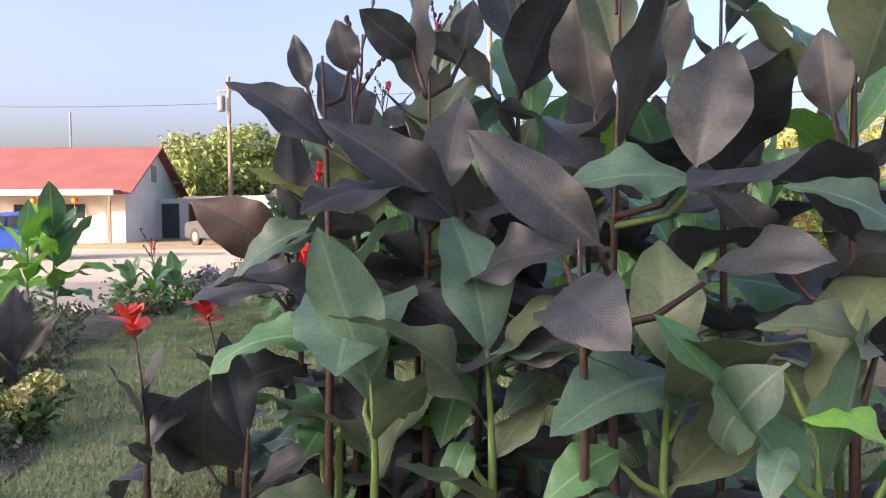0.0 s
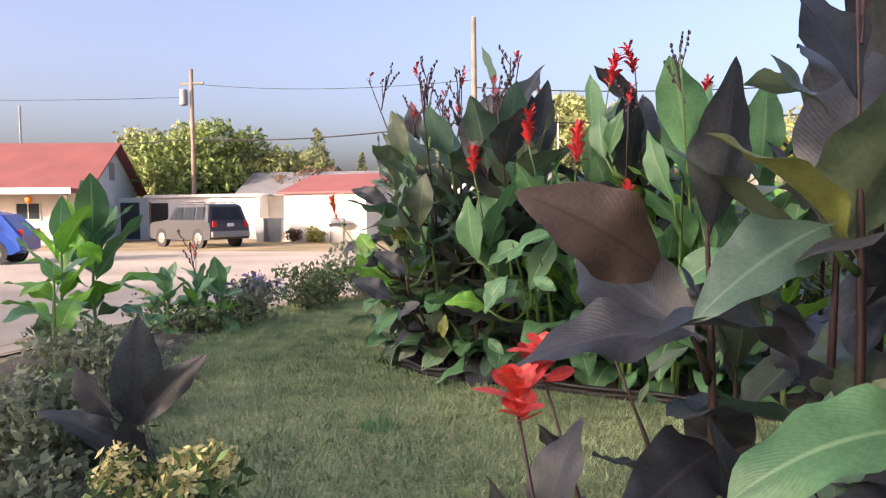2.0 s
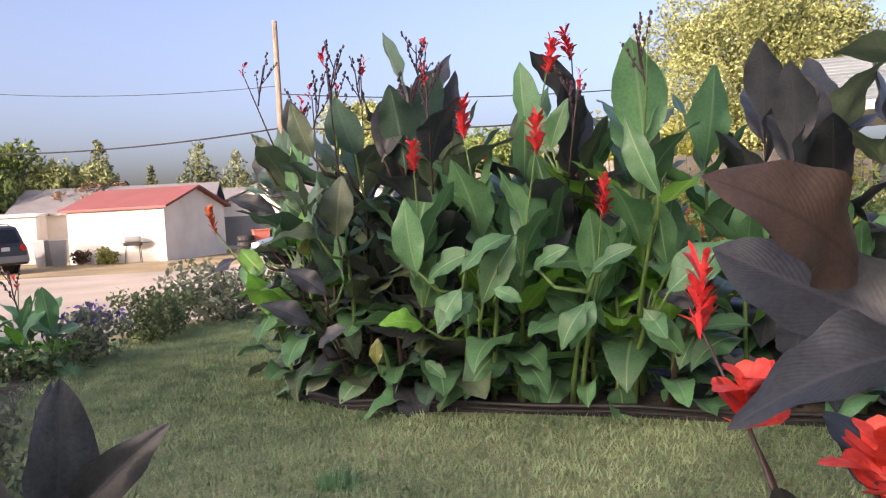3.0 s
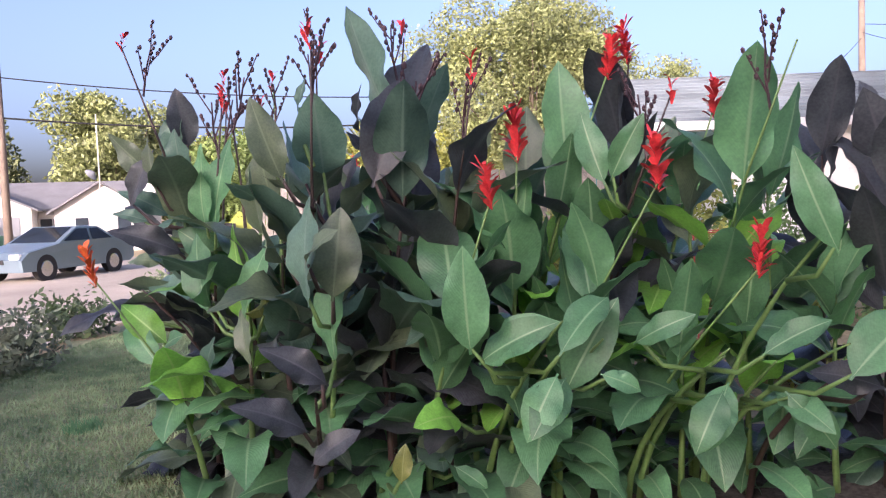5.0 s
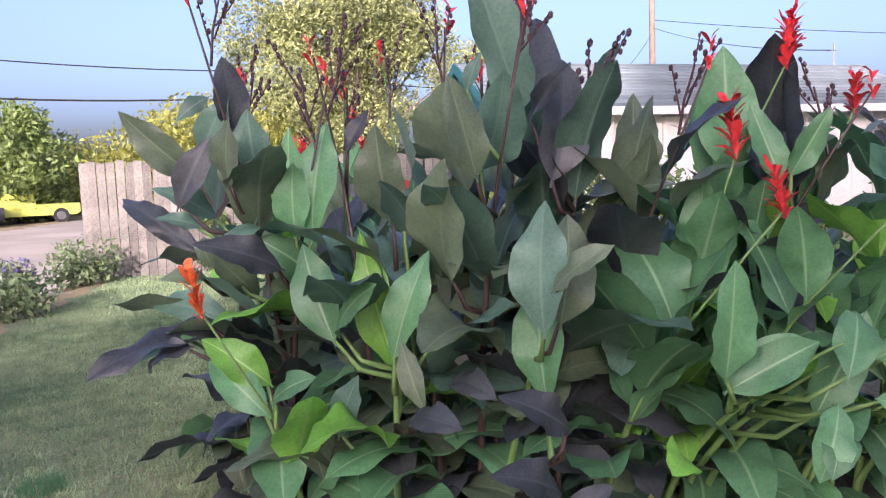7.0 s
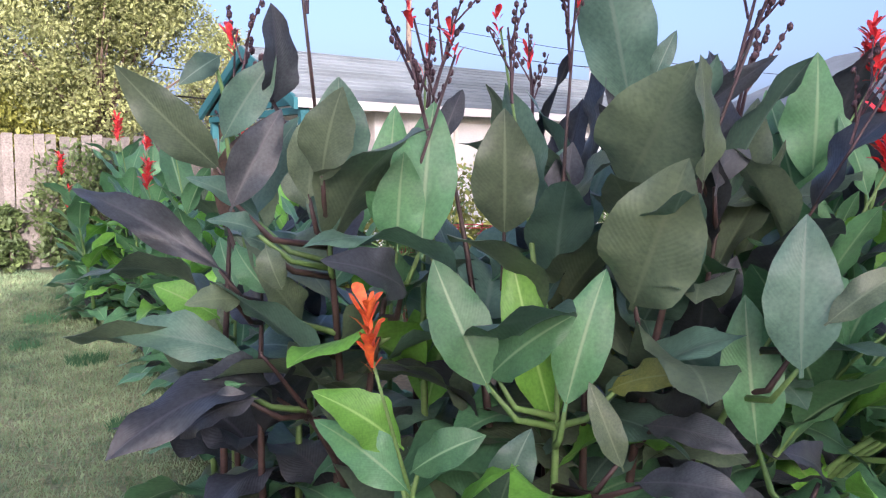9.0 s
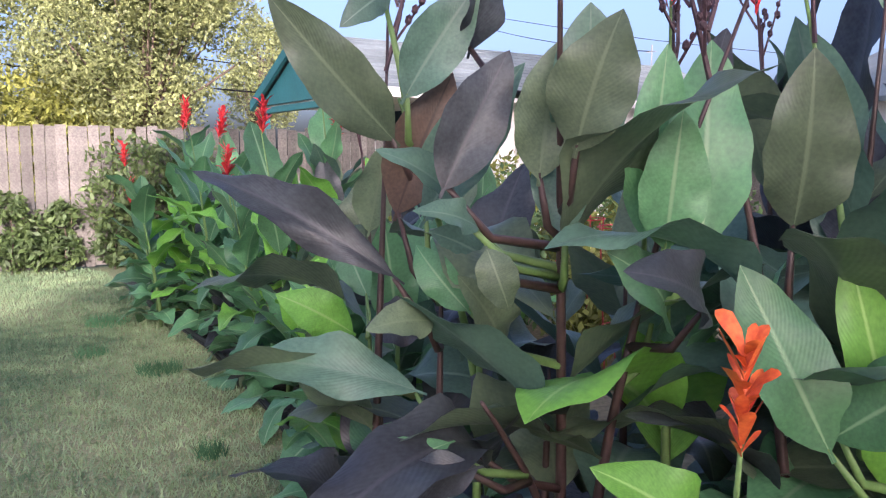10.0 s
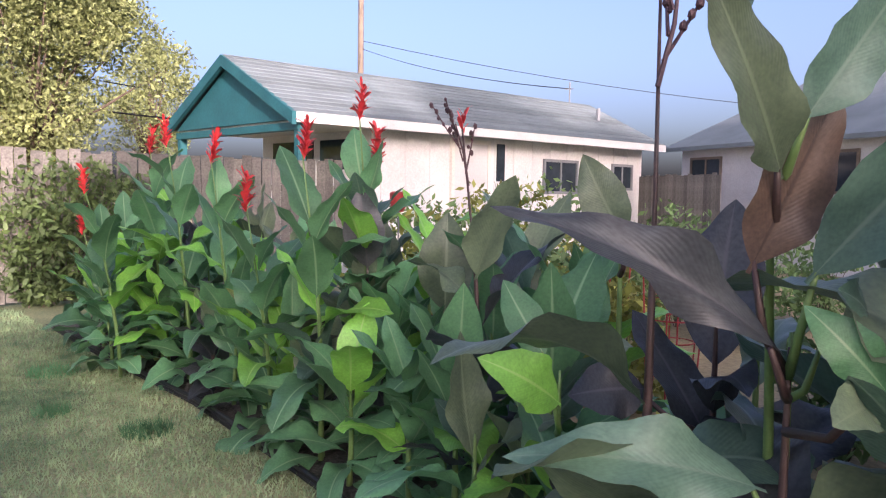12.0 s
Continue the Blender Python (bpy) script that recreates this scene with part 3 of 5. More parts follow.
# low scarlet cannas at its edge
canna(-0.24, 3.67, 1, "dark", 41, "scarlet", 5, .26, group="dark canna bed", head=(-0.30, 3.69, 0.76), bloom_h=.3)
canna(-0.17, 4.12, 1, "dark", 42, "scarlet", 3, .26, group="dark canna bed", head=(-0.31, 4.17, 0.74), bloom_h=.3)
canna(0.03, 4.71, 1, "dark", 43, "red", 3, .3, group="dark canna bed", head=(-0.19, 4.77, 0.82), bloom_h=.3)

# large single leaves
hero((0.03, 4.31, 0.99), (-0.38, 4.17, 1.24), "brown", 1, (0.04, -0.88, 0.45), 1.1)
hero((0.11, 4.10, 0.85), (-0.26, 4.51, 1.04), "dark", 0, (0.00, -0.94, 0.34), 1.0)
hero((0.11, 4.06, 0.87), (-0.40, 4.03, 0.75), "dark", 1, (0.02, -0.43, 0.90), 0.8)
hero((0.51, 3.66, 0.75), (0.12, 3.53, 0.62), "green", 2, (0.01, -0.48, 0.88), 1.0)
hero((0.38, 3.95, 1.15), (0.06, 3.78, 0.94), "teal", 1, (0.05, -0.68, 0.73), 0.9)
hero((-0.79, 6.54, 0.87), (-0.51, 6.65, 1.05), "green", 1, (-0.48, -0.60, 0.64), 0.9)
hero((-0.96, 6.87, 0.80), (-0.71, 6.68, 0.97), "green", 1, (-0.42, -0.63, 0.66), 1.1)
hero((0.56, 3.60, 1.39), (0.21, 3.53, 1.62), "dark", 1, (0.26, -0.71, 0.66), 0.8)
hero((1.02, 3.57, 1.13), (0.61, 3.40, 1.47), "dark", 1, (0.16, -0.84, 0.52), 0.75)
hero((1.47, 3.35, 1.08), (1.08, 3.32, 1.39), "dark", 0, (-0.02, -0.93, 0.38), 0.85)
hero((1.48, 3.27, 0.85), (1.11, 3.41, 0.75), "dark", 1, (-0.02, -0.64, 0.77), 0.9)
hero((1.68, 3.44, 0.73), (1.38, 2.98, 0.68), "teal", 1, (-0.11, -0.72, 0.69), 1.0)
hero((1.39, 3.12, 1.00), (1.57, 2.81, 0.91), "dark", 1, (-0.12, -0.86, 0.50), 1.2)
hero((0.57, 3.69, 0.97), (1.00, 3.71, 0.75), "dark", 1, (0.14, -0.76, 0.63), 0.9)
hero((0.61, 3.77, 0.85), (0.76, 3.29, 0.72), "teal", 2, (0.18, -0.74, 0.65), 1.6)
hero((0.52, 3.93, 0.46), (0.27, 3.78, 0.25), "green", 1, (0.22, -0.67, 0.71), 0.9)
hero((0.67, 3.56, 0.64), (0.86, 3.61, 0.52), "teal", 1, (0.15, -0.71, 0.69), 1.2)
hero((0.95, 3.82, 0.64), (0.93, 3.58, 0.44), "green", 1, (0.10, -0.81, 0.58), 1.1)
hero((1.39, 3.24, 1.08), (1.03, 3.54, 0.94), "dark", 1, (0.01, -0.68, 0.74), 0.85)
hero((1.46, 3.85, 1.32), (1.43, 3.70, 1.49), "bright", 0, (-0.09, -0.98, 0.16), 0.8)
hero((0.17, 4.20, 0.55), (-0.10, 3.81, 0.45), "dark", 1, (0.25, -0.57, 0.78), 0.9)
hero((0.49, 3.58, 1.58), (0.42, 3.59, 1.77), "dark", 0, (0.31, -0.92, 0.22), 0.9)
hero((-0.35, 4.21, 0.06), (-0.04, 3.68, 0.59), "dark", 0, (0.41, -0.78, 0.48), 1.0)
hero((-0.35, 4.21, 0.06), (-0.30, 3.68, 0.49), "dark", 0, (0.44, -0.76, 0.49), 0.8)
hero((1.69, 3.53, 1.29), (1.79, 3.62, 1.66), "dark", 3, (-0.22, -0.98, -0.01), 1.3)
hero((2.01, 3.35, 1.40), (1.99, 3.37, 1.63), "dark", 3, (-0.33, -0.94, -0.03), 1.2)
hero((1.88, 2.99, 0.87), (1.77, 3.13, 0.62), "teal", 2, (-0.25, -0.78, 0.57), 1.1)
hero((1.71, 3.32, 1.01), (1.97, 3.01, 1.08), "dark", 1, (-0.20, -0.65, 0.73), 0.9)
hero((1.72, 3.51, 1.26), (1.29, 3.39, 1.22), "teal", 1, (-0.07, -0.56, 0.83), 0.95)
hero((1.39, 3.84, 1.50), (1.31, 3.84, 1.91), "dark", 0, (-0.05, -0.99, -0.09), 1.3)
hero((1.52, 3.87, 1.55), (1.64, 3.82, 1.85), "dark", 0, (-0.14, -0.99, -0.08), 1.2)
hero((0.81, 3.76, 1.71), (0.65, 3.60, 1.82), "dark", 0, (0.20, -0.97, -0.13), 1.3)
hero((0.57, 3.76, 1.66), (0.50, 3.73, 1.84), "dark", 0, (0.27, -0.96, -0.11), 1.4)
hero((0.93, 3.89, 1.72), (0.94, 3.91, 1.92), "dark", 0, (0.11, -0.99, -0.13), 1.3)
hero((0.96, 3.57, 1.24), (0.96, 3.68, 1.56), "dark", 0, (0.12, -0.99, 0.02), 1.2)
hero((2.07, 3.04, 0.88), (1.80, 2.85, 0.96), "olive", 1, (-0.23, -0.60, 0.76), 0.8)
hero((2.11, 3.05, 0.65), (1.89, 2.88, 0.78), "bright", 1, (-0.24, -0.56, 0.79), 0.8)
hero((1.94, 3.70, 1.03), (1.72, 3.64, 1.26), "dark", 1, (-0.20, -0.80, 0.56), 0.9)
hero((2.13, 3.16, 1.13), (1.87, 3.09, 1.24), "teal", 1, (-0.25, -0.66, 0.71), 0.8)
hero((1.28, 3.56, 0.70), (1.17, 3.42, 0.60), "teal", 1, (0.00, -0.82, 0.57), 1.1)
hero((1.08, 3.39, 0.53), (1.06, 3.27, 0.39), "green", 2, (0.06, -0.77, 0.63), 1.1)
hero((1.52, 3.26, 0.58), (1.34, 3.11, 0.47), "green", 1, (-0.08, -0.77, 0.63), 1.1)
hero((1.88, 2.98, 0.70), (1.83, 2.86, 0.61), "teal", 1, (-0.26, -0.75, 0.61), 1.1)
hero((1.65, 3.33, 0.46), (1.58, 3.28, 0.58), "dark", 0, (-0.16, -0.84, 0.51), 1.2)
hero((-0.93, 9.40, 1.37), (-0.98, 9.57, 1.66), "olive", 0, (-0.97, -0.21, 0.10), 1.1)
hero((-0.44, 10.35, 0.97), (-0.42, 10.34, 1.44), "olive", 3, (-0.91, -0.38, 0.18), 1.2)
hero((0.22, 11.19, 1.07), (0.18, 11.21, 1.55), "dark", 3, (-0.87, -0.47, 0.14), 1.1)
hero((-0.72, 6.62, 0.77), (-0.92, 6.52, 0.59), "green", 1, (-0.32, -0.80, 0.51), 1.1)
hero((-0.13, 6.44, 0.72), (-0.27, 6.41, 0.48), "green", 1, (-0.46, -0.72, 0.52), 1.1)
hero((0.15, 6.50, 0.63), (0.15, 6.21, 0.54), "green", 1, (-0.47, -0.61, 0.64), 0.9)
# leaves of the front row
hero((-1.89, 8.70, 1.78), (-1.94, 8.64, 2.11), "dark", 3, (-0.05, -0.99, -0.11), 1.10)
hero((-1.60, 7.36, 1.54), (-1.74, 7.35, 1.88), "olive", 0, (-0.14, -0.99, -0.08), 0.90)
hero((-1.37, 7.63, 1.57), (-1.45, 7.37, 1.92), "teal", 3, (-0.21, -0.97, -0.09), 1.20)
hero((-1.20, 7.43, 1.51), (-1.03, 7.51, 1.99), "dark", 3, (-0.29, -0.95, -0.09), 1.00)
hero((-2.00, 8.64, 1.41), (-2.27, 8.67, 1.56), "teal", 1, (-0.00, -0.90, 0.44), 0.80)
hero((-1.97, 8.08, 1.23), (-2.31, 8.11, 1.36), "dark", 1, (-0.00, -0.88, 0.47), 0.80)
hero((-1.61, 6.99, 0.59), (-1.90, 6.98, 0.73), "dark", 1, (-0.10, -0.74, 0.66), 0.90)
hero((-1.52, 7.03, 0.75), (-1.77, 7.09, 0.91), "dark", 1, (-0.13, -0.77, 0.63), 0.90)
hero((-1.60, 7.03, 0.45), (-1.42, 6.96, 0.58), "dark", 1, (-0.16, -0.71, 0.68), 1.00)
hero((-1.47, 7.13, 1.06), (-1.41, 7.13, 1.43), "olive", 3, (-0.22, -0.96, 0.16), 1.20)
hero((-0.78, 6.57, 0.80), (-0.92, 6.56, 0.57), "green", 1, (-0.38, -0.73, 0.56), 1.15)
hero((-0.18, 6.41, 0.70), (-0.32, 6.40, 0.48), "green", 1, (-0.52, -0.64, 0.57), 1.15)
hero((-0.68, 6.71, 0.68), (-0.50, 6.64, 1.06), "green", 0, (-0.48, -0.80, 0.36), 0.95)
hero((-0.96, 6.86, 0.81), (-0.71, 6.67, 0.97), "green", 1, (-0.36, -0.74, 0.57), 0.90)
hero((-0.41, 6.64, 0.86), (-0.24, 6.48, 0.98), "green", 1, (-0.51, -0.70, 0.50), 0.90)
hero((-0.20, 6.19, 0.87), (-0.01, 6.07, 0.99), "green", 1, (-0.58, -0.59, 0.56), 0.90)
hero((0.14, 6.18, 1.20), (-0.01, 6.26, 1.58), "green", 0, (-0.71, -0.69, 0.11), 0.75)
hero((-0.24, 7.08, 1.48), (-0.30, 7.21, 1.81), "green", 0, (-0.52, -0.85, 0.04), 0.90)
hero((-0.22, 7.07, 1.50), (-0.14, 6.95, 1.79), "green", 0, (-0.55, -0.83, 0.04), 0.85)
hero((-1.01, 6.83, 0.85), (-1.08, 6.77, 1.27), "green", 0, (-0.37, -0.90, 0.22), 0.95)
hero((0.09, 6.39, 0.67), (0.26, 6.31, 0.44), "green", 1, (-0.59, -0.58, 0.56), 1.00)
hero((-0.63, 6.53, 0.79), (-0.49, 6.48, 0.72), "green", 1, (-0.46, -0.70, 0.54), 1.10)
hero((-0.99, 7.03, 0.55), (-1.24, 6.87, 0.59), "bright", 1, (-0.26, -0.73, 0.63), 1.10)
hero((-1.27, 6.95, 0.35), (-1.26, 6.95, 0.51), "yellow", 0, (-0.24, -0.80, 0.54), 1.10)
hero((-1.00, 7.08, 0.34), (-0.88, 7.01, 0.24), "green", 1, (-0.36, -0.67, 0.64), 1.00)
hero((0.13, 6.13, 0.76), (0.43, 6.12, 1.01), "green", 0, (-0.74, -0.62, 0.26), 1.20)
hero((0.33, 6.16, 0.70), (0.15, 6.33, 0.75), "dark", 1, (-0.60, -0.54, 0.59), 1.10)
# leaves of the corner clump
hero((-1.98, 8.84, 1.57), (-2.32, 8.95, 1.88), "olive", 0, (-0.81, -0.55, 0.18), 0.75)
hero((-2.01, 8.81, 1.67), (-1.93, 8.66, 1.96), "teal", 0, (-0.81, -0.59, -0.04), 0.95)
hero((-1.90, 8.93, 1.97), (-2.05, 8.97, 1.86), "teal", 1, (-0.75, -0.66, 0.02), 1.00)
hero((-1.99, 8.82, 1.23), (-2.21, 9.35, 1.51), "dark", 1, (-0.70, -0.37, 0.61), 0.42)
hero((-1.93, 8.90, 1.38), (-1.89, 8.77, 1.76), "brown", 0, (-0.79, -0.61, 0.08), 0.95)
hero((-2.12, 8.51, 1.39), (-2.30, 8.55, 1.44), "teal", 1, (-0.67, -0.48, 0.56), 0.80)
hero((-2.13, 8.49, 1.36), (-2.10, 8.44, 1.23), "olive", 2, (-0.86, -0.32, 0.41), 1.30)
hero((-2.05, 8.68, 1.16), (-2.24, 8.73, 1.17), "olive", 1, (-0.60, -0.48, 0.64), 1.10)
hero((-1.86, 8.85, 0.91), (-2.12, 9.35, 0.98), "teal", 1, (-0.56, -0.42, 0.71), 0.62)
hero((-1.95, 8.61, 0.84), (-2.59, 8.60, 0.80), "dark", 2, (-0.47, -0.38, 0.80), 0.70)
hero((-2.21, 8.44, 0.92), (-2.35, 8.62, 0.79), "dark", 2, (-0.51, -0.38, 0.77), 0.90)
hero((-2.17, 8.54, 0.94), (-2.36, 8.68, 0.84), "green", 1, (-0.51, -0.41, 0.76), 0.75)
hero((-1.50, 9.43, 0.93), (-1.71, 9.60, 1.09), "bright", 1, (-0.72, -0.45, 0.53), 1.15)
hero((-1.29, 9.55, 1.01), (-1.25, 9.74, 1.24), "green", 0, (-0.82, -0.48, 0.32), 1.00)
hero((-1.34, 9.22, 0.97), (-1.46, 9.42, 0.94), "dark", 6, (-0.81, -0.22, 0.55), 1.60)
hero((-1.96, 8.79, 1.37), (-1.99, 8.50, 1.76), "teal", 0, (-0.97, -0.20, 0.15), 0.75)
hero((-1.96, 8.64, 1.17), (-1.98, 8.79, 1.33), "green", 1, (-0.90, 0.00, 0.43), 1.00)
hero((-2.07, 8.32, 1.54), (-2.11, 8.23, 1.82), "olive", 0, (-0.97, -0.23, -0.01), 1.30)
hero((-1.96, 8.39, 1.36), (-1.87, 8.46, 1.63), "teal", 0, (-0.95, -0.29, 0.11), 1.10)
hero((-1.85, 8.21, 1.33), (-1.88, 8.19, 1.64), "green", 0, (-0.79, -0.59, 0.15), 1.15)
hero((-1.82, 8.14, 1.32), (-1.73, 8.19, 1.80), "green", 0, (-0.82, -0.57, 0.02), 0.90)
hero((-1.82, 8.27, 1.34), (-1.87, 8.23, 1.78), "green", 0, (-0.79, -0.61, 0.02), 0.75)
hero((-1.73, 8.27, 1.14), (-2.00, 8.28, 1.33), "green", 2, (-0.66, -0.52, 0.55), 1.10)
hero((-1.89, 7.85, 0.96), (-1.93, 8.05, 1.32), "green", 0, (-0.75, -0.48, 0.46), 1.00)
hero((-1.87, 7.87, 0.99), (-1.86, 7.60, 1.21), "green", 1, (-0.72, -0.36, 0.60), 1.00)
hero((-1.68, 7.74, 0.80), (-1.77, 7.89, 1.37), "bright", 0, (-0.85, -0.43, 0.31), 0.62)
hero((-1.76, 7.68, 0.90), (-1.63, 7.64, 1.31), "green", 0, (-0.87, -0.38, 0.31), 0.85)
hero((-1.57, 7.56, 1.18), (-1.73, 7.35, 1.62), "olive", 3, (-0.97, -0.15, 0.19), 1.25)
hero((-1.44, 7.64, 1.52), (-1.69, 7.36, 1.87), "olive", 3, (-0.99, -0.16, -0.05), 1.35)
hero((-1.49, 7.55, 1.84), (-1.46, 7.50, 2.00), "teal", 0, (-0.95, -0.31, 0.07), 0.80)
hero((-1.22, 7.52, 1.75), (-1.28, 7.25, 1.94), "dark", 0, (-0.95, -0.23, 0.20), 0.50)
hero((-1.50, 8.03, 1.36), (-1.60, 7.97, 1.78), "olive", 3, (-0.87, -0.49, 0.01), 1.10)
hero((-1.91, 8.39, 1.54), (-1.97, 8.33, 1.86), "teal", 3, (-0.76, -0.65, -0.04), 1.25)
hero((-2.00, 8.44, 1.48), (-1.98, 8.43, 1.79), "olive", 0, (-0.73, -0.68, -0.01), 1.10)
hero((-2.07, 8.02, 0.81), (-2.27, 8.18, 1.00), "bright", 1, (-0.56, -0.46, 0.69), 1.00)
hero((-2.10, 7.98, 0.76), (-2.01, 7.79, 0.88), "green", 1, (-0.59, -0.38, 0.71), 1.10)
hero((-2.11, 7.97, 0.71), (-2.24, 8.20, 0.91), "green", 1, (-0.54, -0.44, 0.71), 0.90)
hero((-1.93, 7.80, 0.63), (-1.88, 7.74, 0.88), "teal", 0, (-0.68, -0.36, 0.64), 1.10)
hero((-1.57, 7.09, 1.05), (-1.55, 7.13, 1.48), "teal", 0, (-0.93, -0.27, 0.24), 1.05)
hero((-1.45, 7.21, 0.78), (-1.42, 7.30, 1.23), "green", 0, (-0.86, -0.29, 0.41), 0.90)
hero((-1.59, 7.04, 1.20), (-1.49, 6.87, 1.35), "olive", 1, (-0.82, -0.18, 0.55), 0.80)
hero((-1.63, 7.49, 0.86), (-1.69, 7.19, 0.86), "dark", 1, (-0.63, -0.26, 0.73), 0.80)
hero((-1.86, 7.43, 0.78), (-1.86, 7.15, 0.81), "dark", 1, (-0.61, -0.26, 0.75), 0.90)
hero((-1.68, 7.58, 0.96), (-1.70, 7.33, 1.05), "yellow", 1, (-0.64, -0.31, 0.70), 0.90)
hero((-1.75, 7.50, 0.76), (-1.78, 7.61, 1.00), "olive", 0, (-0.74, -0.40, 0.53), 0.75)
hero((-2.21, 8.55, 1.46), (-2.09, 8.48, 1.77), "dark", 0, (-0.67, -0.72, 0.19), 0.90)
hero((-1.61, 8.21, 1.67), (-1.50, 8.21, 1.86), "dark", 0, (-0.84, -0.54, -0.06), 0.80)
hero((-1.67, 8.77, 1.18), (-2.01, 8.73, 1.35), "teal", 2, (-0.62, -0.63, 0.46), 0.90)
hero((-1.84, 8.63, 1.05), (-2.06, 8.61, 1.28), "olive", 1, (-0.61, -0.62, 0.50), 0.90)


# ---- buildings ----
def house_plain(name, x, y, rz, w, d, wall_h, rise, mats, label, over=0.4, z=ROAD_Z, ridge_along_x=True):
    """A gabled house: walls, two roof slopes and gable ends; origin at the front-left corner, front along +x."""
    e = thing(name, x, y, z, rz, label, "house")
    wall_m, roof_m = mats
    part("wall", boxed((0, 0, 0), (w, d, wall_h)), wall_m, e)
    bm = bmesh.new()
    if ridge_along_x:
        extrude_poly(bm, [(0.01, wall_h), (d - 0.01, wall_h), (d / 2, wall_h + rise)], 0, 0.0, w)
        part("gable", bm, wall_m, e)
        for sgn in (0, 1):
            bm = bmesh.new()
            k = rise / (d / 2)
            y0, y1 = (-over, d / 2) if sgn == 0 else (d + over, d / 2)
            z0 = wall_h - over * k
            extrude_poly(bm, [(y0, z0 + .02), (y1, wall_h + rise + .02), (y1, wall_h + rise + .12), (y0, z0 + .12)], 0, -over, w + over)
            part("roof", bm, roof_m, e)
    return e


def window_on(e, x, z, w, h, y=0.0, name="window", glass=None, frame_m=None):
    """A window in a front wall (normal -y): frame bars and pane."""
    win = thing(name)
    win.parent = e
    bm = bmesh.new()
    t = 0.06
    for lo, hi in (((x - t, y - .05, z - t), (x, y + .02, z + h + t)), ((x + w, y - .05, z - t), (x + w + t, y + .02, z + h + t)),
                   ((x, y - .05, z - t), (x + w, y + .02, z)), ((x, y - .05, z + h), (x + w, y + .02, z + h + t)), ((x + w / 2 - .02, y - .04, z), (x + w / 2 + .02, y + .02, z + h))):
        box(bm, lo, hi)
    part("window_frame", bm, frame_m or M_TRIM, win)
    part("pane", boxed((x, y - .02, z), (x + w, y - .005, z + h)), glass or M_GLASS, win)
    return win


# the white house with the teal gable beyond the fence
E0, EX = Vector((6.25, 16.42)), Vector((0.940, -0.342))
HANG = math.degrees(math.atan2(EX.y, EX.x))
hx = thing("white_house", E0.x, E0.y, 0, HANG, "long low white house with grey shingle roof and teal gable porch", "house")
HL, HD, EAVE, RISE = 10.5, 4.6, 2.63, 1.12
part("wall", boxed((1.85, 0.45, 0), (HL - .3, HD - .45, EAVE + .05)), M_WHITE, hx)
for i in range(14):
    xx = 2.05 + i * 0.58
    part("siding_batten", boxed((xx, 0.435, 0.1), (xx + .025, 0.45, EAVE)), M_WHITE, hx)
for sgn in (0, 1):
    bm = bmesh.new()
    y0 = 0 if sgn == 0 else HD
    extrude_poly(bm, [(y0, EAVE), (HD / 2, EAVE + RISE), (HD / 2, EAVE + RISE + .09), (y0, EAVE + .09)], 0, 0, HL)
    roof = part("roof", bm, M_GREYROOF, hx)
    # shingle courses
    for c in range(13):
        f0, f1 = c / 13, (c + 1) / 13 + .01
        ya, yb = y0 + (HD / 2 - y0) * f0, y0 + (HD / 2 - y0) * f1
        za, zb = EAVE + .09 + RISE * f0, EAVE + .09 + RISE * f1
        b2 = bmesh.new()
        extrude_poly(b2, [(ya, za), (yb, zb), (yb, zb + .008), (ya, za + .022)], 0, -.01, HL + .01)
        part("shingle_course", b2, M_GREYROOF, roof)
bm = bmesh.new()
extrude_poly(bm, [(0.15, EAVE), (HD - .15, EAVE), (HD / 2, EAVE + RISE - .06)], 0, 0.12, 0.2)
part("gable_board", bm, M_TEAL, hx)
for sgn in (0, 1):
    bm = bmesh.new()
    y0 = -.02 if sgn == 0 else HD + .02
    extrude_poly(bm, [(y0, EAVE - .1), (HD / 2, EAVE + RISE - .1), (HD / 2, EAVE + RISE + .1), (y0, EAVE + .1)], 0, -.05, 0.03)
    part("barge_board", bm, M_TEAL, hx)
part("fascia", boxed((0.03, -.03, EAVE - .06), (HL, 0.0, EAVE + .1)), M_TRIM, hx)
part("porch_ceiling", boxed((0.2, 0.1, EAVE - .04), (1.95, HD - .1, EAVE)), M_CREAM, hx)
for py in (0.12, HD - .24):
    part("porch_post", boxed((0.15, py, 0), (0.29, py + .12, EAVE - .04)), M_TEAL, hx)
part("beam", boxed((0.13, 0.1, EAVE - .16), (0.31, HD - .1, EAVE - .041)), M_TEAL, hx)

# ---- wooden fence ----
fence = thing("wooden_fence", 0, 0, 0, 0, "weathered grey-tan wooden board fence", "fence")
FA, FB = Vector((-0.2, 19.6)), Vector((6.75, 15.72))
fd = (FB - FA).normalized()
flen = (FB - FA).length
fang = math.degrees(math.atan2(fd.y, fd.x))
brd = boxed((0, -0.009, 0.03), (0.138, 0.009, 1.98), 0.004)
board_me = bpy.data.meshes.new("board")
brd.to_mesh(board_me)
brd.free()
board_me.materials.append(M_FENCE)
rnd = random.Random(3)
for i in range(int(flen / 0.145)):
    p = FA + fd * (i * 0.145)
    b = new("board", board_me)
    b.parent = fence
    b.matrix_basis = pose(p.x, p.y, rnd.uniform(-.03, .03), rnd.uniform(-.6, .6), rnd.uniform(-.8, .8), fang)
for zz in (0.4, 1.5):
    bm = boxed((0, 0.012, zz), (flen, 0.05, zz + .09))
    r = part("rail", bm, M_FENCE, fence)
    r.matrix_basis = pose(FA.x, FA.y, 0, 0, 0, fang)

